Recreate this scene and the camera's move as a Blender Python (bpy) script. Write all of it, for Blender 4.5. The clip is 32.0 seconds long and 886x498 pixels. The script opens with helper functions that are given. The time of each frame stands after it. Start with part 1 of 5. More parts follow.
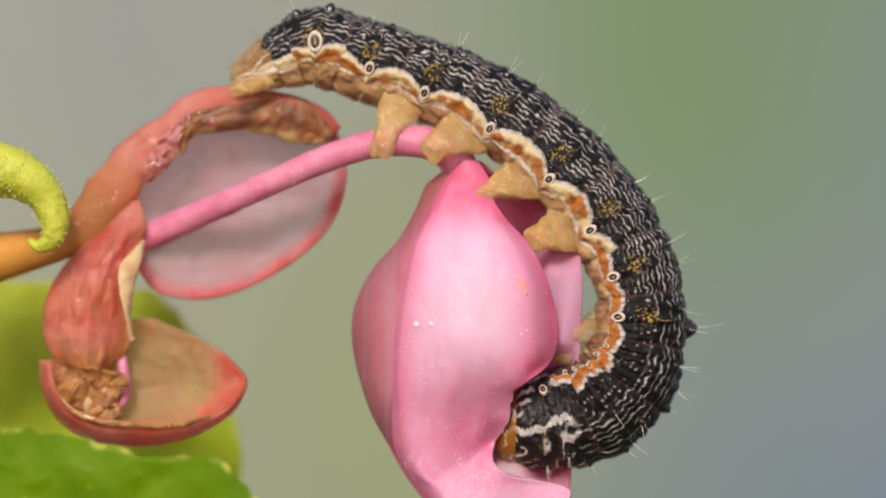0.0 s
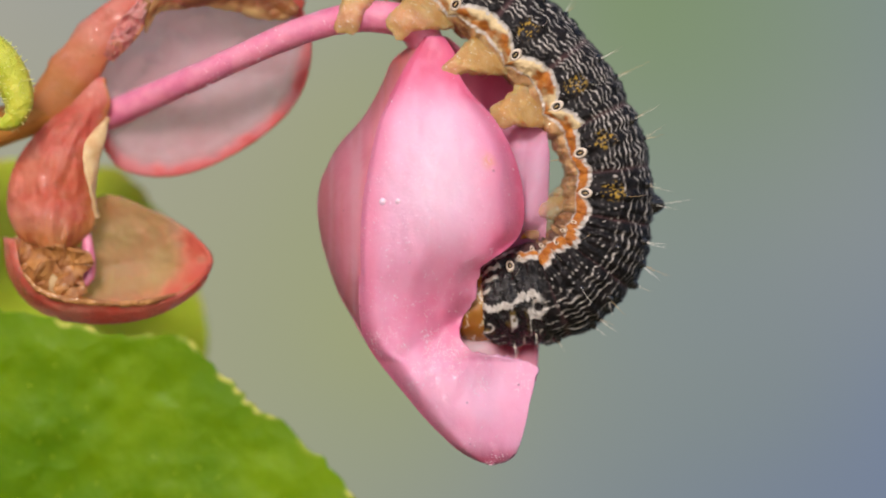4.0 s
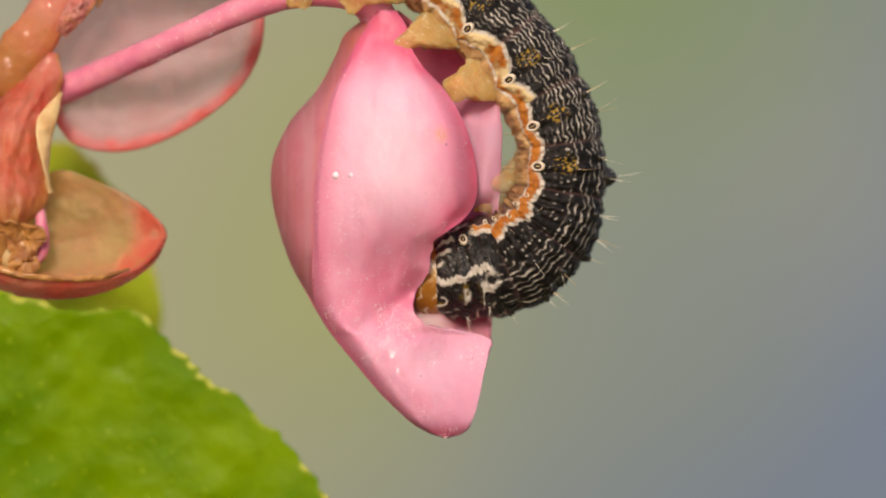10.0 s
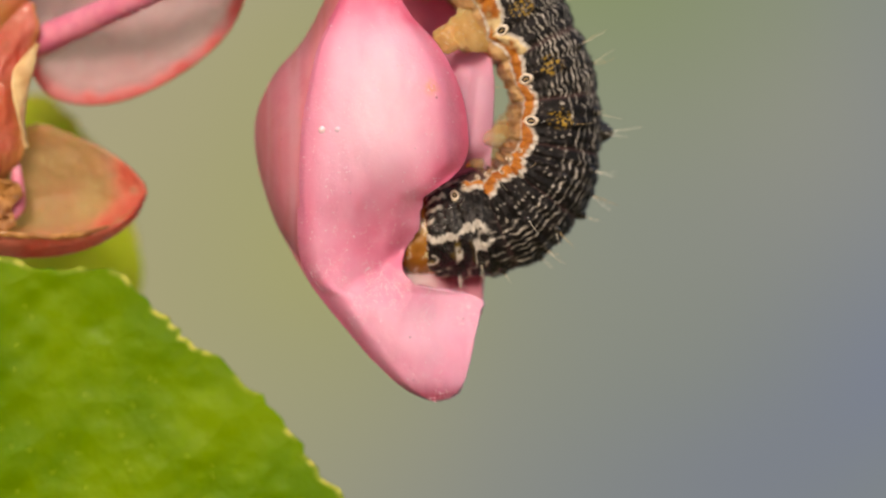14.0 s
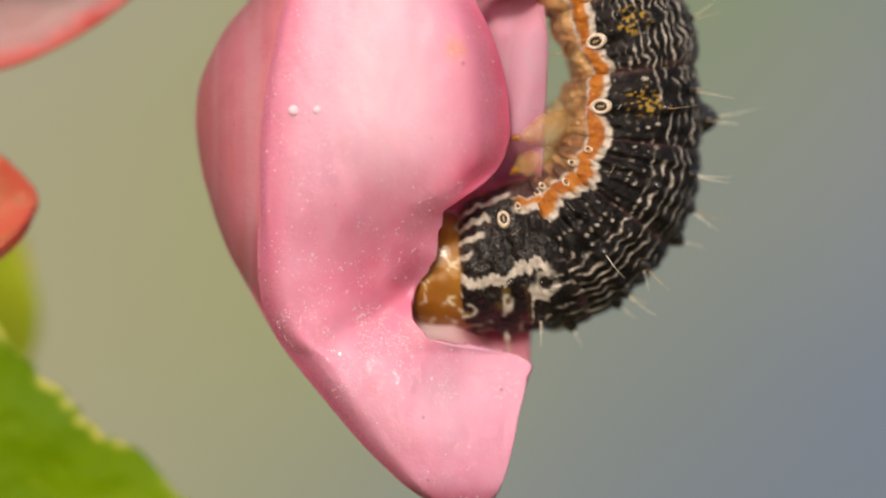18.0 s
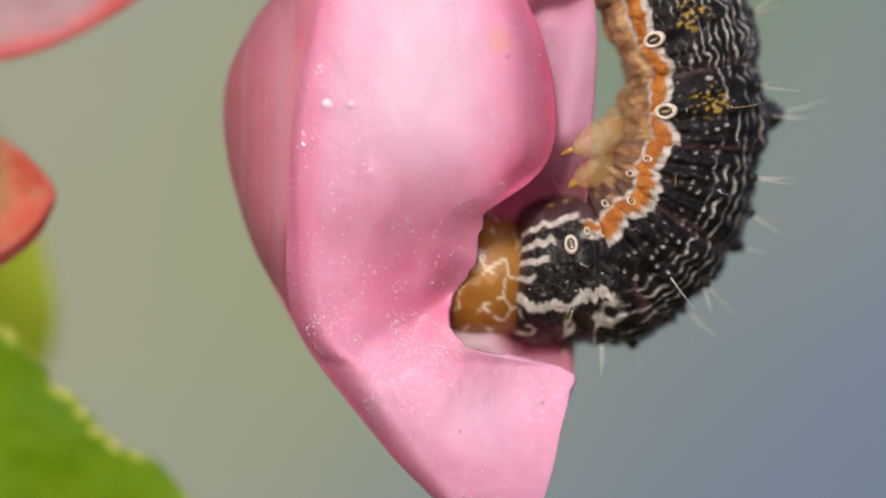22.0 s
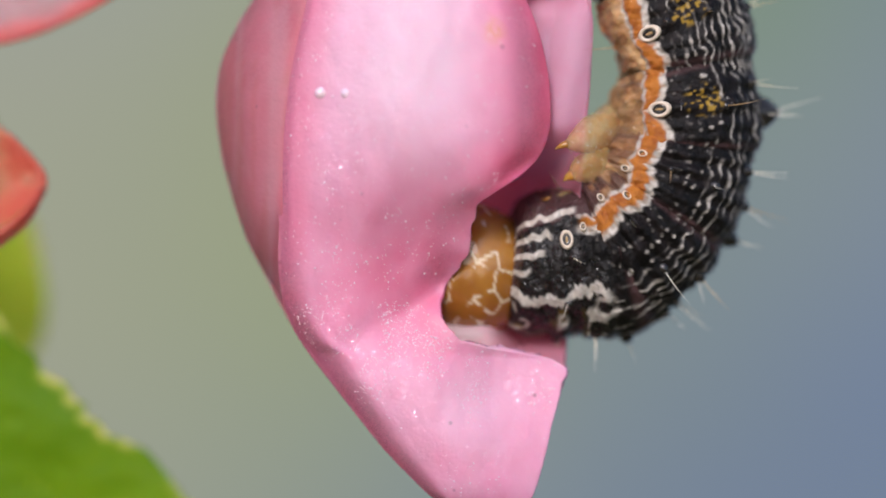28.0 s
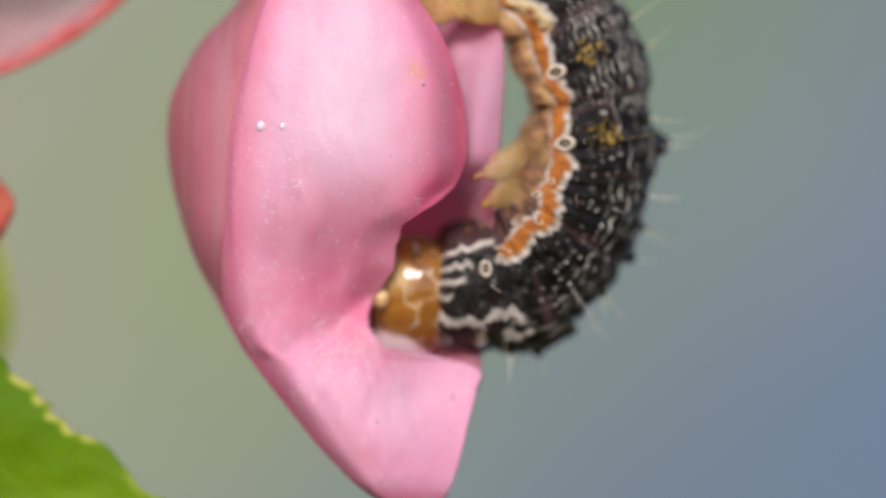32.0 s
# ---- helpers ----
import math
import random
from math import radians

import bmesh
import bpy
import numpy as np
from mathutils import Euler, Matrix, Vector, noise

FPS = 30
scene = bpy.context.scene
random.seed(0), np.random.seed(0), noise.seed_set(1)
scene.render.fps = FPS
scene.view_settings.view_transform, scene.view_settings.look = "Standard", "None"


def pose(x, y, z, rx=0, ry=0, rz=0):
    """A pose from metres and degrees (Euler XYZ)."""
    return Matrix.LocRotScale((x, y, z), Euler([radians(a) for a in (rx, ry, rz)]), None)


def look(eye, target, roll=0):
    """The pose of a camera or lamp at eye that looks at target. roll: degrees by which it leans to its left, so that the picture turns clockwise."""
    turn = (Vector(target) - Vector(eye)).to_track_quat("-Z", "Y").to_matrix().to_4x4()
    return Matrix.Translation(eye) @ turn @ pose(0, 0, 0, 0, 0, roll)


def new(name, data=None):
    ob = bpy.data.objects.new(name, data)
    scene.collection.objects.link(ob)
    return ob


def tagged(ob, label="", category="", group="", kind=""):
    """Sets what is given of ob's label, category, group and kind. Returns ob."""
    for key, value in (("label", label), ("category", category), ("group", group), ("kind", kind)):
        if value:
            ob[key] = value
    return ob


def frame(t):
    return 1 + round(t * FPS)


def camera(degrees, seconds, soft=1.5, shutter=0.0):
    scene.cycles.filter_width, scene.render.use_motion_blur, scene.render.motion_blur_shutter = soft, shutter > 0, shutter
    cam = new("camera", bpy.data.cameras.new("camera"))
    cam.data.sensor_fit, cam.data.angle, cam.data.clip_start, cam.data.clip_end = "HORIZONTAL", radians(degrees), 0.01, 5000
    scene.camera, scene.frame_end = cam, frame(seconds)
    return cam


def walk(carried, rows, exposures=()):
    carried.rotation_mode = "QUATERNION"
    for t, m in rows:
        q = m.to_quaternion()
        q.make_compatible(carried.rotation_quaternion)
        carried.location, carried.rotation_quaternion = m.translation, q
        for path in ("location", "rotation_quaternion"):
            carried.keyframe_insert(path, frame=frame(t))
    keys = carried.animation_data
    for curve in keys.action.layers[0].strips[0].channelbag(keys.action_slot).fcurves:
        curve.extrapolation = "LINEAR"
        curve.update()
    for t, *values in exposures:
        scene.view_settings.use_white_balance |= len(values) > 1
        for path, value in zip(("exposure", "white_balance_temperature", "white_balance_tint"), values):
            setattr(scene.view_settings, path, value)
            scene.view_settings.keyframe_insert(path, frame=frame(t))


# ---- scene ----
cam = camera(12, 32.0, 1.9)
cam.data.dof.use_dof, cam.data.dof.aperture_fstop = True, 24.0
PATH = [
    (0, look((0, -0.14912, 0), (-0.001320, 0, 0.004180), 0.00)),
    (0.5, look((0, -0.14852, 0), (-0.001050, 0, 0.004378), -0.15)),
    (1, look((0, -0.14838, 0), (-0.001005, 0, 0.004241), -0.06)),
    (1.5, look((0, -0.14844, 0), (-0.000664, 0, 0.004069), -0.12)),
    (2, look((0, -0.14849, 0), (-0.000425, 0, 0.004186), -0.02)),
    (2.5, look((0, -0.14874, 0), (-0.000566, 0, 0.004263), 0.24)),
    (3, look((0, -0.14860, 0), (-0.000490, 0, 0.003449), 0.16)),
    (3.5, look((0, -0.14860, 0), (-0.000060, 0, 0.001374), 0.08)),
    (4, look((0, -0.14846, 0), (-0.000142, 0, -0.000183), -0.19)),
    (4.5, look((0, -0.14816, 0), (-0.000173, 0, -0.000778), -0.19)),
    (6.5, look((0, -0.14824, 0), (0.000947, 0, -0.002075), -0.29)),
    (7, look((0, -0.14874, 0), (0.002409, 0, -0.001950), -0.27)),
    (7.5, look((0, -0.14832, 0), (0.002981, 0, -0.001563), -0.29)),
    (8, look((0, -0.14814, 0), (0.002962, 0, -0.001077), -0.34)),
    (8.5, look((0, -0.14867, 0), (0.002715, 0, -0.001142), 0.07)),
    (9, look((0, -0.14872, 0), (0.001822, 0, -0.001400), -0.73)),
    (9.5, look((0, -0.14874, 0), (0.001418, 0, -0.001251), -1.08)),
    (10, look((0, -0.14876, 0), (0.001504, 0, -0.001122), -0.44)),
    (10.5, look((0, -0.14915, 0), (0.001928, 0, -0.001331), -0.54)),
    (11, look((0, -0.14902, 0), (0.002197, 0, -0.001603), -0.42)),
    (11.5, look((0, -0.14901, 0), (0.002094, 0, -0.001748), -1.11)),
    (12, look((0, -0.14950, 0), (0.001861, 0, -0.002074), -0.77)),
    (12.5, look((0, -0.14936, 0), (0.002077, 0, -0.002660), -0.77)),
    (13, look((0, -0.14941, 0), (0.002143, 0, -0.002855), -0.89)),
    (13.5, look((0, -0.14901, 0), (0.001846, 0, -0.002721), -0.54)),
    (15.5, look((0, -0.11857, 0), (0.001485, 0, -0.002124), -0.28)),
    (16, look((0, -0.11845, 0), (0.001141, 0, -0.002213), -0.09)),
    (16.5, look((0, -0.11890, 0), (0.001051, 0, -0.002272), -0.02)),
    (17, look((0, -0.11878, 0), (0.001369, 0, -0.002311), -0.06)),
    (17.5, look((0, -0.11161, 0), (0.001279, 0, -0.002304), 0.17)),
    (18, look((0, -0.09784, 0), (0.001172, 0, -0.001717), -0.28)),
    (18.5, look((0, -0.09263, 0), (0.000940, 0, -0.001867), 0.02)),
    (19, look((0, -0.09220, 0), (0.000782, 0, -0.002389), 0.07)),
    (19.5, look((0, -0.09220, 0), (0.000686, 0, -0.002263), 0.02)),
    (20, look((0, -0.09226, 0), (0.000521, 0, -0.001969), 0.27)),
    (20.5, look((0, -0.09224, 0), (0.000461, 0, -0.001632), 0.31)),
    (21, look((0, -0.09203, 0), (0.000412, 0, -0.001528), 0.26)),
    (21.5, look((0, -0.09243, 0), (0.000222, 0, -0.001451), 0.42)),
    (22, look((0, -0.09239, 0), (0.000294, 0, -0.001633), 0.53)),
    (22.5, look((0, -0.09278, 0), (0.000611, 0, -0.001847), 0.58)),
    (23, look((0, -0.09189, 0), (0.000741, 0, -0.001729), 0.54)),
    (23.5, look((0, -0.09178, 0), (0.000665, 0, -0.001492), 0.69)),
    (24, look((0, -0.09195, 0), (0.000713, 0, -0.001396), 0.82)),
    (24.5, look((0, -0.09211, 0), (0.000818, 0, -0.001400), 0.73)),
    (26.5, look((0, -0.09184, 0), (0.000474, 0, -0.001393), 0.93)),
    (27, look((0, -0.09175, 0), (0.000431, 0, -0.001559), 1.17)),
    (27.5, look((0, -0.09194, 0), (0.000484, 0, -0.001843), 1.05)),
    (28, look((0, -0.09193, 0), (0.000457, 0, -0.001838), 1.11)),
    (28.5, look((0, -0.09180, 0), (0.000051, 0, -0.001956), 0.96)),
    (29, look((0, -0.09161, 0), (-0.000094, 0, -0.001793), 0.62)),
    (29.5, look((0, -0.09198, 0), (0.000330, 0, -0.001878), 0.97)),
    (30, look((0, -0.09206, 0), (0.001032, 0, -0.001970), 0.48)),
    (30.5, look((0, -0.09186, 0), (0.001783, 0, -0.001966), 0.82)),
    (31, look((0, -0.09197, 0), (0.002212, 0, -0.001916), 0.75)),
    (31.5, look((0, -0.09200, 0), (0.002256, 0, -0.001657), 1.17)),
    (32, look((0, -0.10252, 0), (0.002214, 0, -0.001388), 1.16)),
]
focus = new("focus_mark")
focus.location = (0.003, -0.0015, 0.002)
cam.data.dof.focus_object = focus
walk(cam, PATH, exposures=[(0, 0.0, 7100, 18.5), (4, 0.0, 6900, 18.5), (7, 0.0, 7350, 16), (9, 0.0, 8350, 17.5), (13, 0.0, 8650, 18), (18, 0.0, 8350, 18), (20, -0.02, 7800, 18), (22, -0.03, 6900, 18), (24, -0.03, 6550, 18), (30, -0.03, 6400, 18), (32, -0.02, 6700, 15.5)])

# ---- light ----
world = bpy.data.worlds.new("sky")
scene.world = world
world.use_nodes = True
wn = world.node_tree
sky = wn.nodes.new("ShaderNodeTexSky")
sky.sky_type, sky.sun_disc = "NISHITA", False
sky.sun_elevation, sky.sun_rotation = radians(32), radians(190)
wn.links.new(sky.outputs["Color"], wn.nodes["Background"].inputs["Color"])
wn.nodes["Background"].inputs["Strength"].default_value = 0.15
sun = new("sun", bpy.data.lights.new("sun", "SUN"))
sun.data.energy, sun.data.angle, sun.data.color = 2.45, radians(14), (1.0, 0.96, 0.9)
sun.matrix_world = look((-0.2, -1.18, 0.76), (0, 0, 0))

# ---- plan: units of 0.02 mm, a to the right, b down, d away from the viewer ----
U = 2e-5
FAR = 7459.0


def P(a, b, d=0.0):
    k = 1 + d / FAR
    return Vector(((a - 850) * k * U, d * U, (650 - b) * k * U))


AWAY = [0.0]   # how far back the withered flower hangs


def PA(a, b, d):
    """The same for arrays: an array of shape (..., 3)."""
    a, b, d = np.broadcast_arrays(np.asarray(a, float), np.asarray(b, float), np.asarray(d, float) + AWAY[0])
    k = 1 + d / FAR
    return np.stack([(a - 850) * k * U, d * U, (650 - b) * k * U], -1)


def hash2(i, j, seed):
    h = np.sin(i * 127.1 + j * 311.7 + seed * 74.7) * 43758.5453
    return h - np.floor(h)


def vn(x, y, seed=0):
    """Smooth value noise, 0 to 1."""
    x, y = np.broadcast_arrays(np.asarray(x, float), np.asarray(y, float))
    i, j = np.floor(x), np.floor(y)
    fx, fy = x - i, y - j
    fx, fy = fx * fx * (3 - 2 * fx), fy * fy * (3 - 2 * fy)
    return ((hash2(i, j, seed) * (1 - fx) + hash2(i + 1, j, seed) * fx) * (1 - fy)
            + (hash2(i, j + 1, seed) * (1 - fx) + hash2(i + 1, j + 1, seed) * fx) * fy)


def fbm(x, y, seed=0, n=3):
    return sum(vn(x * 2 ** k, y * 2 ** k, seed + k) * 0.5 ** k for k in range(n)) / sum(0.5 ** k for k in range(n))


def smooth(lo, hi, v):
    q = np.clip((np.asarray(v, float) - lo) / (hi - lo), 0, 1)
    return q * q * (3 - 2 * q)


def spline(points, q):
    """Catmull-Rom through points, q from 0 to 1 by chord length."""
    p = np.asarray(points, float)
    c = np.r_[0, np.cumsum(np.linalg.norm(np.diff(p[:, :2], axis=0), axis=1))]
    c /= c[-1]
    q = np.clip(np.asarray(q, float), 0, 1)
    i = np.clip(np.searchsorted(c, q, side="right") - 1, 0, len(p) - 2)
    m = np.zeros_like(p)
    m[1:-1] = (p[2:] - p[:-2]) / (c[2:] - c[:-2])[:, None]
    m[0], m[-1] = (p[1] - p[0]) / c[1], (p[-1] - p[-2]) / (1 - c[-2])
    h = (c[i + 1] - c[i])
    f = ((q - c[i]) / h)[..., None]
    h = h[..., None]
    return ((2 * f ** 3 - 3 * f ** 2 + 1) * p[i] + (f ** 3 - 2 * f ** 2 + f) * h * m[i]
            + (-2 * f ** 3 + 3 * f ** 2) * p[i + 1] + (f ** 3 - f ** 2) * h * m[i + 1])


def profile(points, v):
    """A smooth curve through (v, value) pairs."""
    p = np.asarray(points, float)
    x, y = p[:, 0], p[:, 1]
    m = np.gradient(y, x)
    v = np.clip(v, x[0], x[-1])
    i = np.clip(np.searchsorted(x, v, side="right") - 1, 0, len(x) - 2)
    h = x[i + 1] - x[i]
    f = (v - x[i]) / h
    return ((2 * f ** 3 - 3 * f ** 2 + 1) * y[i] + (f ** 3 - 2 * f ** 2 + f) * h * m[i]
            + (-2 * f ** 3 + 3 * f ** 2) * y[i + 1] + (f ** 3 - f ** 2) * h * m[i + 1])


# ---- materials ----
class Nodes:
    """A small helper to write a node material."""

    def __init__(self, name):
        self.m = bpy.data.materials.new(name)
        self.m.use_nodes = True
        self.t = self.m.node_tree
        self.b = self.t.nodes["Principled BSDF"]
        self.co = self.t.nodes.new("ShaderNodeTexCoord").outputs["Object"]

    def put(self, socket, value):
        if isinstance(value, bpy.types.NodeSocket):
            self.t.links.new(value, socket)
        elif isinstance(value, (tuple, list)) and len(value) == 3 and socket.type == "RGBA":
            socket.default_value = (*value, 1)
        else:
            socket.default_value = value

    def set(self, **kw):
        for k, v in kw.items():
            self.put(self.b.inputs[k.replace("_", " ")], v)
        return self

    def attr(self, name):
        n = self.t.nodes.new("ShaderNodeAttribute")
        n.attribute_name = name
        return n.outputs["Fac"]

    def noise(self, scale, detail=3.0, rough=0.55, co=None):
        n = self.t.nodes.new("ShaderNodeTexNoise")
        n.inputs["Scale"].default_value, n.inputs["Detail"].default_value, n.inputs["Roughness"].default_value = scale, detail, rough
        self.t.links.new(co or self.co, n.inputs["Vector"])
        return n.outputs["Fac"]

    def cells(self, scale, co=None):
        n = self.t.nodes.new("ShaderNodeTexVoronoi")
        n.inputs["Scale"].default_value = scale
        self.t.links.new(co or self.co, n.inputs["Vector"])
        return n.outputs["Distance"]

    def stretch(self, x, y, z):
        n = self.t.nodes.new("ShaderNodeMapping")
        n.inputs["Scale"].default_value = (x, y, z)
        self.t.links.new(self.co, n.inputs["Vector"])
        return n.outputs["Vector"]

    def ramp(self, value, lo, hi, a=0.0, b=1.0):
        n = self.t.nodes.new("ShaderNodeMapRange")
        n.interpolation_type = "SMOOTHSTEP"
        for i, v in enumerate((value, lo, hi, a, b)):
            self.put(n.inputs[i], v)
        return n.outputs["Result"]

    def math(self, op, a, b=0.0):
        n = self.t.nodes.new("ShaderNodeMath")
        n.operation = op
        self.put(n.inputs[0], a)
        self.put(n.inputs[1], b)
        return n.outputs[0]

    def mix(self, f, a, b):
        n = self.t.nodes.new("ShaderNodeMix")
        n.data_type = "RGBA"
        self.put(n.inputs[0], f)
        self.put(n.inputs[6], a)
        self.put(n.inputs[7], b)
        return n.outputs[2]

    def facets(self, scale, tilt):
        """Tiny clear cells that each lean their own way, in the coat alone."""
        v = self.t.nodes.new("ShaderNodeTexVoronoi")
        v.inputs["Scale"].default_value = scale
        self.t.links.new(self.co, v.inputs["Vector"])
        centre = self.t.nodes.new("ShaderNodeVectorMath")
        centre.operation = "SUBTRACT"
        self.t.links.new(v.outputs["Color"], centre.inputs[0])
        centre.inputs[1].default_value = (0.5, 0.5, 0.5)
        size = self.t.nodes.new("ShaderNodeVectorMath")
        size.operation = "SCALE"
        self.t.links.new(centre.outputs[0], size.inputs[0])
        size.inputs["Scale"].default_value = tilt
        add = self.t.nodes.new("ShaderNodeVectorMath")
        add.operation = "ADD"
        self.t.links.new(self.t.nodes.new("ShaderNodeNewGeometry").outputs["Normal"], add.inputs[0])
        self.t.links.new(size.outputs[0], add.inputs[1])
        norm = self.t.nodes.new("ShaderNodeVectorMath")
        norm.operation = "NORMALIZE"
        self.t.links.new(add.outputs[0], norm.inputs[0])
        self.t.links.new(norm.outputs[0], self.b.inputs["Coat Normal"])

    def see_through(self, part):
        """Lets a share of the light pass straight through, as thin wet tissue does."""
        out = self.t.nodes["Material Output"].inputs["Surface"]
        shader = out.links[0].from_socket
        clear = self.t.nodes.new("ShaderNodeBsdfTransparent")
        both = self.t.nodes.new("ShaderNodeMixShader")
        self.put(both.inputs[0], part)
        self.t.links.new(shader, both.inputs[1])
        self.t.links.new(clear.outputs[0], both.inputs[2])
        self.t.links.new(both.outputs[0], out)

    def bump(self, height, strength, distance, under=None):
        n = self.t.nodes.new("ShaderNodeBump")
        n.inputs["Strength"].default_value, n.inputs["Distance"].default_value = strength, distance
        self.put(n.inputs["Height"], height)
        if under:
            self.t.links.new(under, n.inputs["Normal"])
        self.t.links.new(n.outputs["Normal"], self.b.inputs["Normal"])
        return n.outputs["Normal"]


def petal_material(name, pale, deep, rim, sheen=0.5, thin=0.0, patch=420, relief=0.35, stain=None, clear=0.0):
    n = Nodes(name)
    broad = n.noise(patch, 4)
    pale_inner = (0.96, 0.60, 0.77)
    streak = n.noise(900, 4, 0.6, n.stretch(1.0, 1.0, 0.12))
    c = n.mix(n.ramp(broad, 0.3, 0.72), pale, deep)
    c = n.mix(n.math("MULTIPLY", n.ramp(streak, 0.45, 0.8), 0.2), c, deep)
    if stain:
        c = n.mix(n.math("MULTIPLY", n.ramp(n.noise(patch * 1.7, 5, 0.65), 0.54, 0.68), 0.75), c, stain)
    speck = n.ramp(n.cells(1500), 0.03, 0.1, 1.0, 0.0)
    speck = n.math("MULTIPLY", speck, n.ramp(n.noise(900, 1), 0.47, 0.6))
    c = n.mix(n.math("MULTIPLY", speck, 0.85), c, (0.16, 0.03, 0.05))
    # on the bud, inner, core and rim also carry painted shade and highlight
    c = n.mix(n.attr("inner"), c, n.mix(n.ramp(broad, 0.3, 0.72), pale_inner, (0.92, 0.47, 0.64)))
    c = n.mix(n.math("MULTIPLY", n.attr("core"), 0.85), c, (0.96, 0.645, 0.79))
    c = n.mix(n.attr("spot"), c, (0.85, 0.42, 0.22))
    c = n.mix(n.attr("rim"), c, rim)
    c = n.mix(n.attr("cut"), c, (0.86, 0.68, 0.68))
    n.set(Base_Color=c, Roughness=n.ramp(n.noise(9000, 2), 0.3, 0.7, 0.42, 0.7), Subsurface_Weight=0.4,
          Subsurface_Radius=(1.0, 0.4, 0.5), Subsurface_Scale=0.0006, Coat_Weight=n.math("ADD", n.math("MULTIPLY", n.ramp(n.noise(700, 3), 0.35, 0.65, 0.15, 1.0), sheen), n.attr("dew")), Coat_Roughness=0.08)
    h = n.math("ADD", n.math("MULTIPLY", n.cells(11000), -0.5), n.noise(5000, 3))
    low = n.bump(n.noise(1300, 2), relief, 0.00014)
    n.bump(h, 0.4, 0.00003, low)
    n.facets(14000 if stain else 36000, 0.85)
    if thin:
        lit = n.t.nodes.new("ShaderNodeBsdfTranslucent")
        n.put(lit.inputs["Color"], c)
        both = n.t.nodes.new("ShaderNodeMixShader")
        both.inputs[0].default_value = thin
        n.t.links.new(n.b.outputs[0], both.inputs[1])
        n.t.links.new(lit.outputs[0], both.inputs[2])
        n.t.links.new(both.outputs[0], n.t.nodes["Material Output"].inputs["Surface"])
    if clear:
        n.see_through(n.math("MULTIPLY", n.ramp(n.attr("rim"), 0.1, 0.9, 1.0, 0.2), clear))
    return n.m


def plain_material(name, colour, second, scale, rough=0.5, bump=0.3, size=0.00005, sss=0.0, coat=0.0, fine=None):
    n = Nodes(name)
    f = n.ramp(n.noise(scale, 4), 0.3, 0.7)
    n.set(Base_Color=n.mix(f, colour, second), Roughness=n.ramp(n.noise(scale * 3, 2), 0.3, 0.7, rough * 0.8, min(1, rough * 1.25)),
          Coat_Weight=coat, Coat_Roughness=0.15)
    if sss:
        n.set(Subsurface_Weight=sss, Subsurface_Radius=(1.0, 0.55, 0.25), Subsurface_Scale=0.0007)
    n.bump(n.noise(fine or scale * 4, 4), bump, size)
    return n.m


PINK = petal_material("pink_tepal", (0.94, 0.385, 0.57), (0.89, 0.275, 0.46), (0.80, 0.13, 0.25), 0.45, 0.12, 420, 0.17)
PINK_BACK = petal_material("pink_outer_tepal", (0.90, 0.36, 0.47), (0.85, 0.26, 0.36), (0.80, 0.24, 0.22), 0.5, 0.52, 420, 0.2)
PINK_STEM = petal_material("pink_stalk", (0.78, 0.27, 0.38), (0.66, 0.165, 0.29), (0.7, 0.18, 0.27), 0.8, 0.0, 1200, 0.3)
WITHERED = petal_material("withered_petal", (0.90, 0.34, 0.25), (0.78, 0.12, 0.075), (0.62, 0.24, 0.07), 1.3, 0.34, 520, 1.0, (0.62, 0.17, 0.09), 0.24)
WET = petal_material("wet_crumpled_film", (0.82, 0.38, 0.35), (0.66, 0.18, 0.15), (0.62, 0.24, 0.07), 1.4, 0.2, 900, 1.2, (0.55, 0.20, 0.08), 0.1)
PALE_PETAL = petal_material("papery_petal", (0.84, 0.50, 0.58), (0.82, 0.38, 0.46), (0.80, 0.15, 0.14), 0.2, 0.4, 420, 0.5, None, 0.56)
CUP_PETAL = petal_material("translucent_petal", (0.80, 0.52, 0.27), (0.88, 0.37, 0.25), (0.80, 0.16, 0.10), 0.5, 0.35, 260, 0.6, None, 0.6)
# near-white for the beads that imitate sparkle on the bud and stalk
GLINT = plain_material("glint_white", (0.94, 0.72, 0.81), (0.92, 0.60, 0.73), 3000, 0.3, 0.0, 0.00001, 0.0, 1.0)
GLINT.node_tree.nodes["Principled BSDF"].inputs["IOR"].default_value = 1.7
DEW = plain_material("dew", (0.92, 0.58, 0.7), (0.94, 0.66, 0.76), 3000, 0.16, 0.0, 0.00001, 0.3, 1.0)
CRUST = petal_material("dry_flap", (0.42, 0.18, 0.05), (0.22, 0.08, 0.03), (0.66, 0.42, 0.17), 1.4, 0.15, 900, 1.2, (0.52, 0.10, 0.07))
CREAM = plain_material("cream_fold", (0.78, 0.55, 0.29), (0.66, 0.40, 0.19), 2500, 0.45, 0.3, 0.00005, 0.3)
DRY = plain_material("dry_brown", (0.56, 0.26, 0.07), (0.30, 0.10, 0.025), 1500, 0.45, 0.9, 0.00016, 0.0, 0.4)
STRAW = plain_material("dry_straw", (0.52, 0.36, 0.18), (0.4, 0.25, 0.1), 2600, 0.6, 0.6, 0.0001)
BARK = plain_material("brown_stem", (0.72, 0.33, 0.06), (0.52, 0.2, 0.03), 600, 0.55, 0.6, 0.0001, 0.1)
LIME = plain_material("lime_shoot", (0.66, 0.66, 0.08), (0.46, 0.52, 0.03), 1200, 0.45, 1.0, 0.0001, 0.3, 0.3, 5200)
HAIR_PALE = plain_material("pale_hair", (0.92, 0.88, 0.8), (0.8, 0.7, 0.5), 900, 0.3, 0.0, 0.00001)
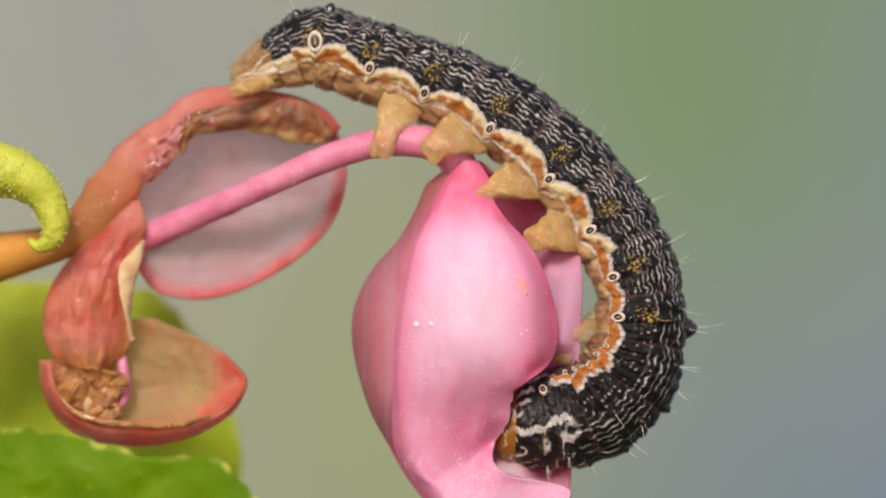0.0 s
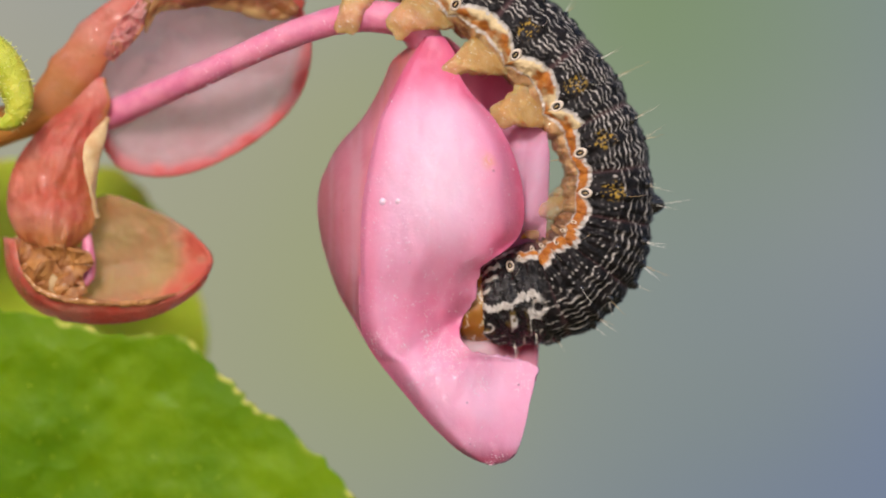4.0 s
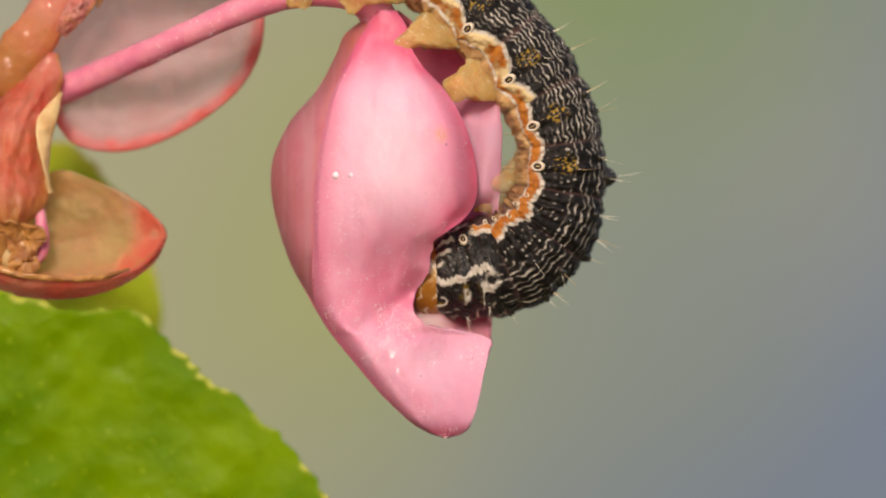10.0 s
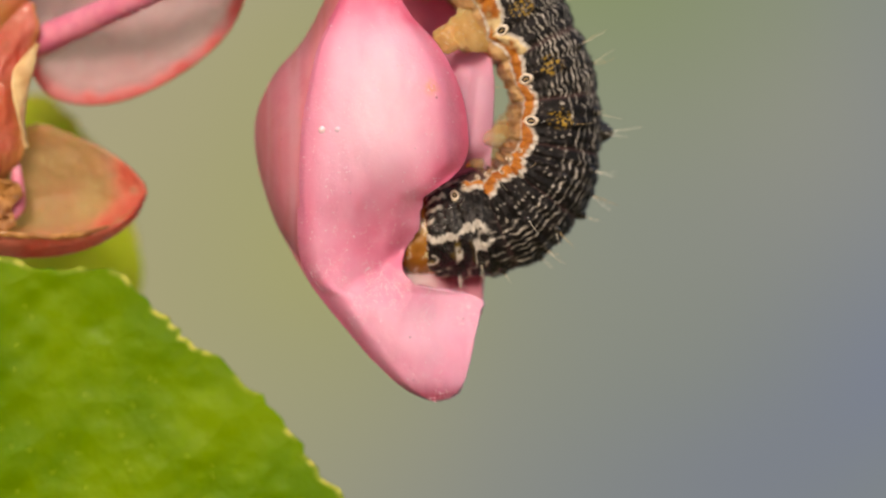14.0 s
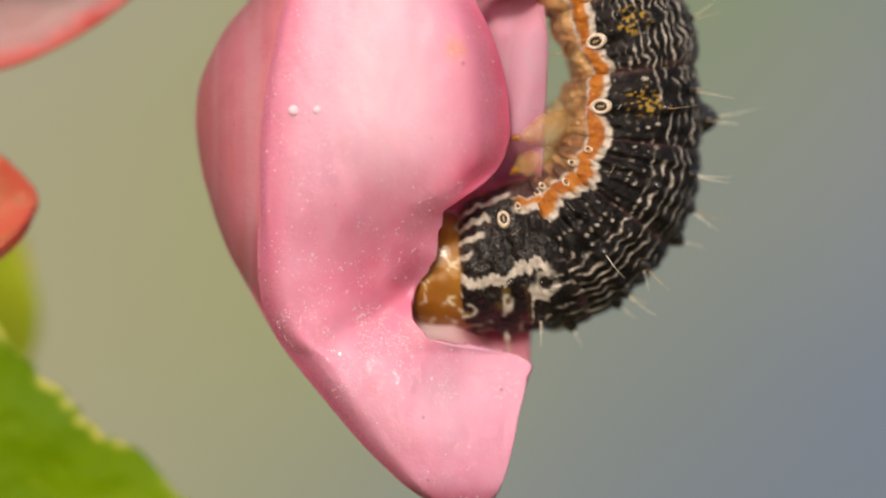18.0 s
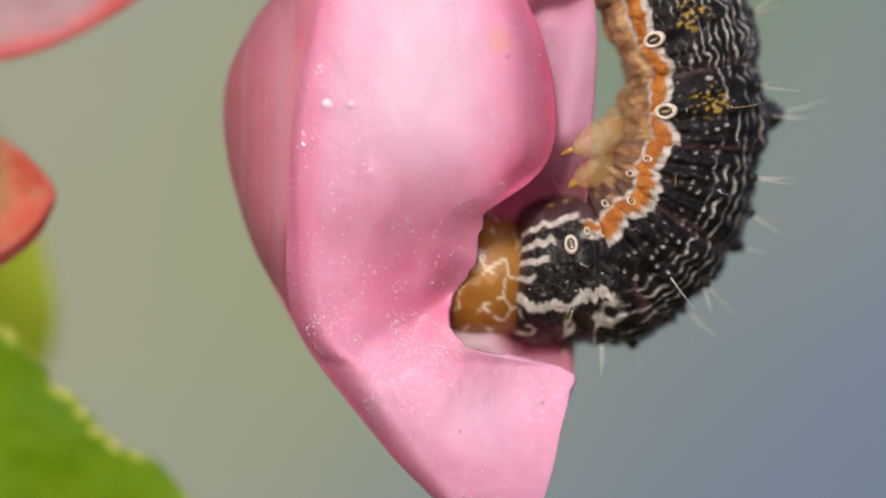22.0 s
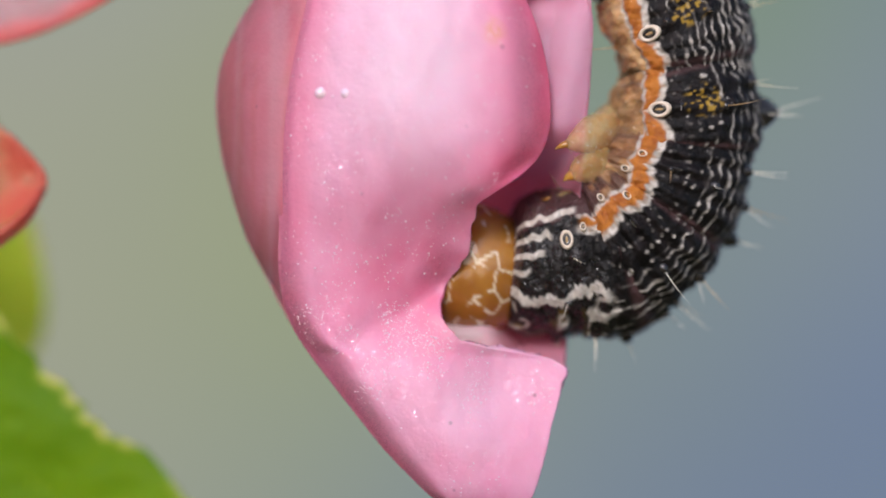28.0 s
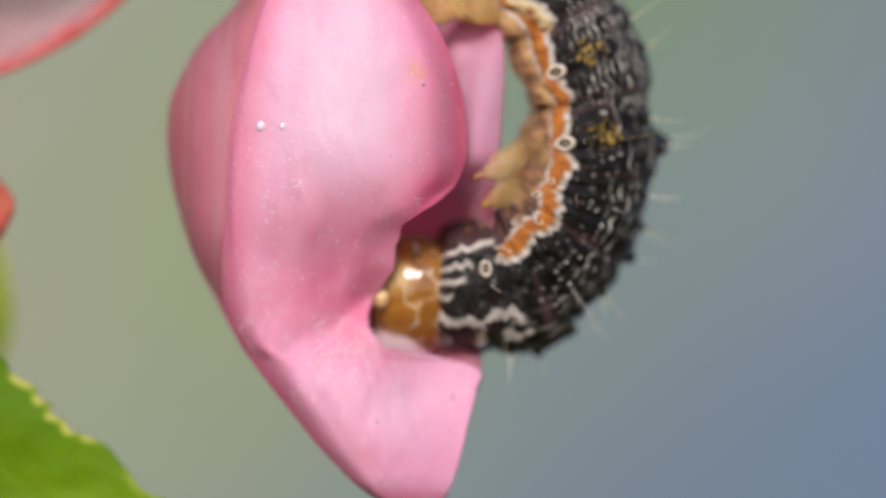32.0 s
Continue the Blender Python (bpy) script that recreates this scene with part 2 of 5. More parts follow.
HAIR_LIME = plain_material("lime_hair", (0.78, 0.78, 0.26), (0.62, 0.66, 0.14), 900, 0.35, 0.0, 0.00001, 0.2)
HAIR_AMBER = plain_material("amber_hair", (0.5, 0.3, 0.12), (0.7, 0.55, 0.35), 900, 0.3, 0.0, 0.00001)


def leaf_material(name, a, b, tip):
    n = Nodes(name)
    c = n.mix(n.ramp(n.noise(160, 4), 0.35, 0.7), a, b)
    c = n.mix(n.math("MULTIPLY", n.ramp(n.noise(1500, 4), 0.5, 0.75), 0.4), c, b)
    c = n.mix(n.attr("rim"), c, tip)
    n.set(Base_Color=c, Roughness=n.ramp(n.noise(2500, 2), 0.3, 0.7, 0.45, 0.7), Subsurface_Weight=0.25,
          Subsurface_Radius=(0.5, 1.0, 0.2), Subsurface_Scale=0.0004, Specular_IOR_Level=0.18)
    low = n.bump(n.math("ADD", n.cells(620), n.math("MULTIPLY", n.noise(300, 3), 1.2)), 0.5, 0.0003)
    n.bump(n.noise(4200, 4), 0.5, 0.00006, low)
    return n.m


LEAF = leaf_material("green_leaf", (0.080, 0.185, 0.0), (0.15, 0.265, 0.0), (0.5, 0.5, 0.1))
LEAF_BACK = leaf_material("yellow_green_leaf", (0.30, 0.42, 0.015), (0.46, 0.54, 0.05), (0.5, 0.45, 0.12))


def skin_material():
    n = Nodes("caterpillar_skin")
    black = n.mix(n.ramp(n.noise(2500, 3), 0.35, 0.7), (0.004, 0.0035, 0.0035), (0.014, 0.010, 0.010))
    c = n.mix(n.math("MULTIPLY", n.attr("fold"), 0.7), black, (0.12, 0.06, 0.06))
    c = n.mix(n.attr("yellow"), c, (0.36, 0.22, 0.03))
    c = n.mix(n.attr("tan"), c, n.mix(n.ramp(n.noise(1100, 3), 0.3, 0.7), (0.57, 0.36, 0.17), (0.34, 0.165, 0.07)))
    c = n.mix(n.attr("orange"), c, n.mix(n.ramp(n.noise(2600, 3), 0.35, 0.7), (0.48, 0.17, 0.027), (0.31, 0.085, 0.016)))
    c = n.mix(n.attr("pale"), c, (0.72, 0.55, 0.3))
    c = n.mix(n.attr("white"), c, n.mix(n.noise(5000, 2), (0.30, 0.26, 0.225), (0.78, 0.73, 0.66)))
    shine = n.attr("shield")
    n.set(Base_Color=c, Roughness=n.math("SUBTRACT", n.ramp(n.noise(6000, 2), 0.3, 0.7, 0.3, 0.65), n.math("MULTIPLY", shine, 0.16)), Specular_IOR_Level=n.math("ADD", 0.17, n.math("MULTIPLY", shine, 0.2)),
          Subsurface_Weight=n.math("MULTIPLY", n.attr("tan"), 0.35), Subsurface_Radius=(1.0, 0.5, 0.25), Subsurface_Scale=0.0003)
    n.bump(n.noise(7000, 4, 0.65), 0.9, 0.00007)
    n.set(Coat_Weight=n.math("ADD", n.math("ADD", 0.09, n.math("MULTIPLY", n.attr("tan"), 0.4)), n.math("MULTIPLY", shine, 0.1)), Coat_Roughness=0.1)
    n.facets(16000, 1.1)
    return n.m


SKIN = skin_material()


def flesh_material(name, clear):
    n = Nodes(name)
    c = n.mix(n.ramp(n.noise(2200, 4), 0.3, 0.7), (0.82, 0.54, 0.23), (0.70, 0.40, 0.12))
    c = n.mix(n.ramp(n.noise(7000, 2), 0.6, 0.72), c, (0.92, 0.80, 0.58))
    n.set(Base_Color=c, Roughness=n.ramp(n.noise(7000, 2), 0.3, 0.7, 0.28, 0.5), Subsurface_Weight=0.7, Subsurface_Radius=(1.0, 0.6, 0.3), Subsurface_Scale=0.0005,
          Coat_Weight=0.7, Coat_Roughness=0.12)
    n.bump(n.noise(6500, 4), 0.8, 0.0001)
    n.facets(22000, 1.0)
    n.see_through(clear)
    return n.m


FLESH = flesh_material("tan_flesh", 0.38)
GLASSY = flesh_material("glassy_flesh", 0.66)
GLOSS_BLACK = plain_material("gloss_black", (0.012, 0.01, 0.01), (0.03, 0.025, 0.02), 3000, 0.18, 0.2, 0.00002, 0.0, 0.5)
RING = plain_material("ivory_ring", (0.8, 0.7, 0.58), (0.6, 0.48, 0.36), 6000, 0.45, 0.3, 0.00003)
AMBER = plain_material("amber_claw", (0.55, 0.27, 0.05), (0.36, 0.15, 0.02), 3000, 0.25, 0.2, 0.00002, 0.3, 0.6)
MANDIBLE = plain_material("dark_brown_chitin", (0.05, 0.02, 0.01), (0.02, 0.01, 0.006), 3000, 0.25, 0.2, 0.00002)


def head_material():
    n = Nodes("amber_head")
    c = n.mix(n.ramp(n.noise(700, 3), 0.35, 0.7), (0.29, 0.105, 0.012), (0.44, 0.20, 0.032))
    c = n.mix(n.attr("pale"), c, (0.72, 0.55, 0.26))
    c = n.mix(n.attr("white"), c, (0.85, 0.75, 0.55))
    n.set(Base_Color=c, Roughness=0.22, Subsurface_Weight=0.3, Subsurface_Radius=(1.0, 0.5, 0.2), Subsurface_Scale=0.0004,
          Coat_Weight=1.0, Coat_Roughness=0.06)
    n.bump(n.noise(5000, 3), 0.3, 0.00004)
    n.facets(7000, 0.35)
    return n.m


HEAD = head_material()


def backdrop_material():
    n = Nodes("blurred_garden")
    sep = n.t.nodes.new("ShaderNodeSeparateXYZ")
    n.t.links.new(n.co, sep.inputs[0])
    x, z = sep.outputs["X"], sep.outputs["Z"]

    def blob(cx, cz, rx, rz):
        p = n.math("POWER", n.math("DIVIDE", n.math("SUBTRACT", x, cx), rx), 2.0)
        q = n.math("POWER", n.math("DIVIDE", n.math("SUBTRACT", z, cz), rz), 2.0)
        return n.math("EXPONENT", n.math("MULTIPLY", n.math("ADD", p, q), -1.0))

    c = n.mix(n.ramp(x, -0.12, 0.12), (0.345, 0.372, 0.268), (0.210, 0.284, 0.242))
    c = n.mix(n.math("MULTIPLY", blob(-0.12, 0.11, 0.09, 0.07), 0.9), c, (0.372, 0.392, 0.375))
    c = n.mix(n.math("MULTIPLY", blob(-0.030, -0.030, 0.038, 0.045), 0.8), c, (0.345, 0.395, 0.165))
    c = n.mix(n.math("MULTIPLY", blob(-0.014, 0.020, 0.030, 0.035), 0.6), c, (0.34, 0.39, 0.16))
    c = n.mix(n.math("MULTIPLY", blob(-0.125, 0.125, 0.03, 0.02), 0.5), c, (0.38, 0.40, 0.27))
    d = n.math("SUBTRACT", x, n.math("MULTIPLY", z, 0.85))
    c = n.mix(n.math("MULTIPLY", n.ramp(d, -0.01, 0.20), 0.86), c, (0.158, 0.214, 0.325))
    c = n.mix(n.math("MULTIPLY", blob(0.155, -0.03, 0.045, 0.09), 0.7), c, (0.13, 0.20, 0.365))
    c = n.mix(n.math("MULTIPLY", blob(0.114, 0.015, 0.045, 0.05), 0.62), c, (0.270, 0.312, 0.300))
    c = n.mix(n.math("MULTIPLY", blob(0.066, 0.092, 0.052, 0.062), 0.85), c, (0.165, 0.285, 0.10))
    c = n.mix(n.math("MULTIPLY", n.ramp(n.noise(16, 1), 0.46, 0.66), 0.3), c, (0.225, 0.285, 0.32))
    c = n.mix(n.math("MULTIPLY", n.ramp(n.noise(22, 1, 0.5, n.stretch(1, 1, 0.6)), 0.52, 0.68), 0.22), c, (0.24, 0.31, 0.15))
    # the flat sheet glows with these garden colours by itself, unlit by the sun
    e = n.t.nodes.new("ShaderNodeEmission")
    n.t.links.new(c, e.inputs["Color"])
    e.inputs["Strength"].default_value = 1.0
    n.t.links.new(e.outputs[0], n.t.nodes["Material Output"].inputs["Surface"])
    return n.m


GROUND = plain_material("garden_soil", (0.12, 0.13, 0.05), (0.07, 0.05, 0.03), 9, 0.9, 0.5, 0.01)


# ---- mesh helpers ----
def mesh_of(name, verts, faces, mat, attrs=None, flat=False):
    me = bpy.data.meshes.new(name)
    v = np.asarray(verts, np.float32).reshape(-1, 3)
    f = np.asarray(faces, np.int32)
    me.vertices.add(len(v))
    me.vertices.foreach_set("co", v.ravel())
    k = f.shape[1]
    me.loops.add(f.size)
    me.loops.foreach_set("vertex_index", f.ravel())
    me.polygons.add(len(f))
    me.polygons.foreach_set("loop_start", np.arange(0, f.size, k, dtype=np.int32))
    me.update(calc_edges=True)
    me.validate()
    for key, value in (attrs or {}).items():
        me.attributes.new(key, "FLOAT", "POINT").data.foreach_set("value", np.ascontiguousarray(value, np.float32).ravel())
    me.polygons.foreach_set("use_smooth", np.full(len(me.polygons), not flat))
    me.materials.append(mat)
    return me


def grid_faces(n, m, wrap=False):
    i = np.arange(n - 1)[:, None]
    j = np.arange(m if wrap else m - 1)[None, :]
    k = (j + 1) % m
    return np.stack([i * m + j, i * m + k, (i + 1) * m + k, (i + 1) * m + j], -1).reshape(-1, 4)


def place(name, me, parent=None, at=None, label=""):
    """Links a mesh, whose points are in the parent's space, with its origin at the point at."""
    ob = new(name, me)
    if at is not None:
        me.transform(Matrix.Translation(-Vector(at)))
        ob.location = at
    ob.parent = parent
    if label:
        tagged(ob, label)
    return ob


def sheet(name, pts, mat, parent, attrs=None, thick=0.0, wrap=False, label="", base=None, at=None):
    """A grid of points as one mesh part; thick: metres added behind the sheet."""
    n, m = pts.shape[:2]
    off = np.array(base if base is not None else (0, 0, 0))
    v, f = pts.reshape(-1, 3) - off, grid_faces(n, m, wrap)
    a = {k: np.asarray(x, float).ravel() for k, x in (attrs or {}).items()}
    if np.any(thick):
        du, dv = np.gradient(pts, axis=0), np.gradient(pts, axis=1)
        nn = np.cross(dv, du)
        nn /= np.linalg.norm(nn, axis=-1, keepdims=True) + 1e-12
        back = (pts + nn * thick).reshape(-1, 3) - off
        c = n * m
        ring = np.r_[np.arange(m), np.arange(1, n) * m + m - 1, (n - 1) * m + np.arange(m - 2, -1, -1), np.arange(n - 2, 0, -1) * m]
        nxt = np.roll(ring, -1)
        f = np.r_[f, f[:, ::-1] + c, np.stack([ring, ring + c, nxt + c, nxt], -1)]
        v = np.r_[v, back]
        a = {k: np.r_[x, x] for k, x in a.items()}
    return place(name, mesh_of(name, v, f, mat, a), parent, at, label)


def tube_pts(path, radii, sides=16, n=40, rough=0.0, seed=0, flat=1.0):
    """Points of a tube along plan points (a, b, d), with radii in plan units."""
    q = np.linspace(0, 1, n)
    p = spline(path, q)
    c = PA(p[:, 0], p[:, 1], p[:, 2])
    if len(radii) == len(path):
        r = spline([(*x[:3], k) for x, k in zip(path, radii)], q)[:, 3] * U
    else:
        r = np.interp(q, np.linspace(0, 1, len(radii)), radii) * U
    t = np.gradient(c, axis=0)
    t /= np.linalg.norm(t, axis=1, keepdims=True)
    s = np.cross(t, (0.02, 1.0, 0.03))
    s /= np.linalg.norm(s, axis=1, keepdims=True)
    w = np.cross(t, s)
    th = np.linspace(0, 2 * math.pi, sides, endpoint=False)
    k = 1.0
    if rough:
        k = 1 + rough * (fbm(q[:, None] * n / 4, np.cos(th)[None, :] * 2 + np.sin(th)[None, :] * 3, seed)[..., None] - 0.5)
    return c[:, None] + (r[:, None, None] * k) * (np.cos(th)[None, :, None] * s[:, None] + flat * np.sin(th)[None, :, None] * w[:, None])


def closed_tube(name, path, radii, mat, parent, label="", base=None, sides=16, n=40, rough=0.0, seed=0, at=None, flat=1.0, along=None):
    """along: attributes as functions of the way along the tube, 0 to 1."""
    pts = tube_pts(path, radii, sides, n, rough, seed, flat)
    a, b = pts[0].mean(0), pts[-1].mean(0)
    pts = np.concatenate([np.repeat(a[None, None], sides, 1), pts, np.repeat(b[None, None], sides, 1)])
    q = np.r_[0, np.linspace(0, 1, n), 1][:, None]
    attrs = {key: np.clip(f(q) * np.ones((n + 2, sides)), 0, 1) for key, f in (along or {}).items()}
    return sheet(name, pts, mat, parent, attrs, wrap=True, label=label, base=base, at=at)


def hair(name, root, tip, thick, mat, parent, base, bend=(0, 0, 0), label=""):
    """One fine tapered hair from root to tip."""
    root, tip = np.array(root), np.array(tip)
    q = np.linspace(0, 1, 6)[:, None]
    c = root * (1 - q) + tip * q + np.array(bend) * (q * (1 - q))
    th = np.linspace(0, 2 * math.pi, 5, endpoint=False)
    ax = tip - root
    s = np.cross(ax, (0.3, 1, 0.2))
    s /= np.linalg.norm(s)
    w = np.cross(ax / np.linalg.norm(ax), s)
    pts = c[:, None] + (thick * (1 - 0.9 * q))[:, :, None] * (np.cos(th)[None, :, None] * s + np.sin(th)[None, :, None] * w)
    return sheet(name, pts, mat, parent, wrap=True, base=base, label=label)


# ---- surroundings ----
def build_surroundings():
    me = mesh_of("ground", [(-40, -40, -0.6), (40, -40, -0.6), (40, 40, -0.6), (-40, 40, -0.6)], [(0, 1, 2, 3)], GROUND)
    tagged(place("ground", me), "dark green garden soil under the plant", "ground", kind="structure")
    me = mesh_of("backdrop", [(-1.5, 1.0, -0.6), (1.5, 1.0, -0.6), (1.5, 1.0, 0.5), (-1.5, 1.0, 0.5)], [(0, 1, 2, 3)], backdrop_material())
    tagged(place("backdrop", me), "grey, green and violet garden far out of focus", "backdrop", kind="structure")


build_surroundings()


# ---- the plant ----
LEFT = [(285, 806), (305, 782), (322, 760), (360, 741), (399, 721), (429, 702), (474, 662), (509, 641), (539, 628), (578, 622), (620, 625), (658, 633), (700, 645),
        (738, 660), (778, 681), (818, 702), (858, 729), (897, 760), (930, 787), (962, 814), (990, 842), (1011, 865), (1025, 886), (1034, 905), (1040, 924)]
RIDGE = [(285, 810), (305, 798), (340, 776), (385, 754), (420, 734), (500, 713), (590, 698), (650, 695), (725, 702), (790, 719), (847, 742), (897, 772), (947, 807),
         (975, 833), (1005, 863), (1022, 886), (1034, 908), (1040, 925)]
RIGHT = [(285, 846), (310, 863), (350, 872), (385, 893), (425, 930), (475, 960), (525, 978), (575, 986), (615, 985), (645, 971), (668, 944),
         (688, 914), (710, 905), (745, 899), (776, 881), (798, 872), (815, 873), (830, 882), (842, 900), (849, 928), (853, 956), (857, 984), (864, 1002), (888, 1004), (925, 996), (957, 990), (985, 983), (1005, 977),
         (1018, 969), (1029, 957), (1036, 943), (1040, 927)]
BACK_RIGHT = [(285, 849), (320, 895), (350, 955), (375, 995), (410, 1014), (450, 1024), (490, 1028), (530, 1028), (580, 1026), (630, 1022), (700, 1018), (780, 1014), (830, 1009),
              (880, 1006), (925, 999), (957, 993), (985, 986), (1005, 980), (1018, 972), (1029, 960), (1036, 946), (1040, 928)]


def bud_depth(b):
    """How far the bud's front stands before its middle plane, at the height b."""
    return profile([(285, 40), (320, 48), (380, 88), (450, 118), (550, 133), (650, 128), (750, 108), (830, 86), (900, 68), (970, 45), (1020, 22), (1040, 6)], b)


def lobe_lean(b):
    """How far the lower lobe is bent forward."""
    return profile([(285, 0), (740, 0), (800, 4), (850, 9), (900, 19), (960, 32), (1010, 40), (1040, 43)], b)


def glint_grains(tepal, base, a, b, d, w):
    """Fine white grains added in place of sparkle on the front tepal, thickest down its outer side and on the lower
    lobe.
    """
    rng = np.random.default_rng(8)
    i, j = rng.integers(2, len(b) - 3, 52000), rng.integers(4, a.shape[1] - 4, 52000)
    bb, ww, aa = b[i], w[i, j], a[i, j]
    clump = vn(aa / 24, bb / 30, 201) * 0.65 + vn(aa / 7, bb / 7, 202) * 0.35
    want = 0.09 + 0.30 * smooth(430, 520, bb) * np.exp(-((ww - 0.32) / 0.3) ** 2) + 0.11 * smooth(540, 720, bb) * np.exp(-((ww - 0.12) / 0.26) ** 2) + 0.5 * smooth(770, 840, bb) * np.exp(-((aa - 838 - 0.35 * (bb - 800)) / 60) ** 2) * smooth(985, 900, bb) + 0.34 * smooth(820, 900, bb)
    keep = rng.random(len(i)) < 0.26 * want * (1 - 0.8 * smooth(930, 1010, bb)) * (1 - 0.45 * smooth(803, 815, bb)) * 1.5 * smooth(0.32, 0.72, clump) * smooth(335, 420, bb)
    i, j = i[keep], j[keep]
    fu, fv = rng.random(len(i)), rng.random(len(i))

    def at(g):
        return (g[i, j] * (1 - fu) + g[i + 1, j] * fu) * (1 - fv) + (g[i, j + 1] * (1 - fu) + g[i + 1, j + 1] * fu) * fv

    ga, gb, gd = at(a), at(np.repeat(b[:, None], a.shape[1], 1)), at(d)
    grains(tepal, base, ga, gb, gd, 0.46 + 1.0 * rng.random(len(i)) ** 4)


def grains(parent, base, ga, gb, gd, r):
    """Small white domes at plan points, joined; they stand in for glints."""
    th = np.linspace(0, 2 * math.pi, 6, endpoint=False)
    rows = [(1.0, 0.6), (0.75, -0.5), (0.01, -0.9)]
    ring = np.array([(k * math.cos(x), k * math.sin(x), h) for k, h in rows for x in th])
    pts = PA(ga[:, None] + r[:, None] * ring[None, :, 0], gb[:, None] + r[:, None] * ring[None, :, 1], gd[:, None] + r[:, None] * ring[None, :, 2])
    one = grid_faces(3, 6, True)
    faces = (one[None] + (np.arange(len(r)) * 18)[:, None, None]).reshape(-1, 4)
    ob = place("glint_specks", mesh_of("glint_specks", pts.reshape(-1, 3) - np.array(base), faces, GLINT), parent, label="fine white specks standing in for sparkle")
    tagged(ob, kind="stuff")


def build_bud(plant, base):
    b = np.concatenate([np.linspace(285, 800, 120), np.linspace(803, 915, 100), 1040 - 123 * np.linspace(1, 0, 60) ** 2])
    u = np.linspace(0, 1, 130)[None, :]
    ridge, rr, dep = profile(RIDGE, b)[:, None], profile(RIGHT, b)[:, None], bud_depth(b)[:, None]
    wide = smooth(700, 850, b)[:, None]   # on the lower lobe the front tepal reaches round to the outline
    lr = ridge + (profile(LEFT, b)[:, None] - ridge) * wide
    full = np.maximum(profile(BACK_RIGHT, b)[:, None], rr)
    a = lr + (rr - lr) * u - 0.1 * (lr - profile(LEFT, b)[:, None]) * (1 - np.clip(u / 0.09, 0, 1)) * smooth(330, 400, b)[:, None]
    w = np.clip((a - lr) / np.maximum(full - lr, 1), 0, 1)
    d = -dep * (0.42 + 0.58 * np.sin(math.pi * np.clip(0.12 + (0.80 + 0.08 * smooth(850, 900, b)[:, None]) * w, 0, 1)) ** 0.8)
    d = d + 16 * (1 - smooth(0.0, 0.055, u)) * smooth(340, 420, b)[:, None] * (1 - 0.9 * smooth(640, 780, b)[:, None])
    d = d + 0.34 * dep * wide * (1 - smooth(0.0, 0.22, u)) ** 2
    # the free margin rolls back, less so on the lower lobe
    roll = smooth(0.80, 1.0, u) * smooth(330, 420, b)[:, None] * (1 - smooth(640, 700, b)[:, None])
    d = d + roll ** 2 * dep * 0.22
    d = d + 20 * smooth(0.72, 1.0, u) ** 1.5 * smooth(660, 715, b)[:, None] * (1 - smooth(775, 815, b)[:, None])
    # the hollow where the margin folds in, and the crease below it
    hx, hy = (a - 850) / 97, (b[:, None] - 770) / 88
    d = d + 43 * np.exp(-(hx ** 2 + hy ** 2)) * smooth(0.0, 0.25, u)
    k = ((b[:, None] - 806) + (a - 842) * 0.5) / 24
    d = d + 9 * np.exp(-k ** 2) * smooth(740, 840, a)
    meet = smooth(842, 965, a) * smooth(820, 860, b)[:, None] * (1 - smooth(880, 1000, b)[:, None])
    d = d * (1 - meet) - meet * dep * 0.40 - lobe_lean(b)[:, None]
    d = d + smooth(0.0, 0.15, u) * (2.5 * np.sin(a / 21 + b[:, None] / 160) * smooth(300, 420, b)[:, None] + 9 * (fbm(a / 40, b[:, None] / 70, 3) - 0.5))
    edge = 2.2 * (fbm(b[:, None] / 6, 0 * b[:, None], 9) - 0.5) * smooth(0.9, 1, u) * smooth(640, 700, b)[:, None] * (1 - 0.8 * smooth(850, 880, b)[:, None])
    a = a + edge * 3
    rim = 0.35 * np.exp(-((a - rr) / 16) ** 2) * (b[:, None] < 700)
    # deep pink of the margins and tip, with the hollow's shade painted in
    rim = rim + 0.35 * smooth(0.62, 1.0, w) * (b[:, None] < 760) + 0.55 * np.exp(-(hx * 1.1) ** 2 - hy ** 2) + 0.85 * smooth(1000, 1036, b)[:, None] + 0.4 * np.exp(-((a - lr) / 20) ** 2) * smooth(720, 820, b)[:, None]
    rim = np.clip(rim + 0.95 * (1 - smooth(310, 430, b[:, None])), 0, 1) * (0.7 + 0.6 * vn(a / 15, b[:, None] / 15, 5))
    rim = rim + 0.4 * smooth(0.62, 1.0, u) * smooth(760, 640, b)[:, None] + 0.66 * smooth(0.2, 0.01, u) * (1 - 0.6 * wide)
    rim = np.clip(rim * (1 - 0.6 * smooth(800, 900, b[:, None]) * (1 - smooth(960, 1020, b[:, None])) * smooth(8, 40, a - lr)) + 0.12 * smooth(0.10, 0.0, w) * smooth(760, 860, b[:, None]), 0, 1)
    # a patch of painted shade low on the bulge, beside the fold
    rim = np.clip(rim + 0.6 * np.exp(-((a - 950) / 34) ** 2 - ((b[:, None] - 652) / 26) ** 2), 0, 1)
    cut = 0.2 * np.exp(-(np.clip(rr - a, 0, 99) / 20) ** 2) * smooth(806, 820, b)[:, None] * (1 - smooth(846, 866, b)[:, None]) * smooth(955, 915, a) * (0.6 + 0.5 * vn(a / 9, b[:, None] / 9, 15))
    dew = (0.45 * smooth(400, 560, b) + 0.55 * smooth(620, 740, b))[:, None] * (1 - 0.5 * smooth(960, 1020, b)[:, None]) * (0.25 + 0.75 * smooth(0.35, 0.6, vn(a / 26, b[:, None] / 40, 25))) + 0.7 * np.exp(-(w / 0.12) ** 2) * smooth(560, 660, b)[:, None]
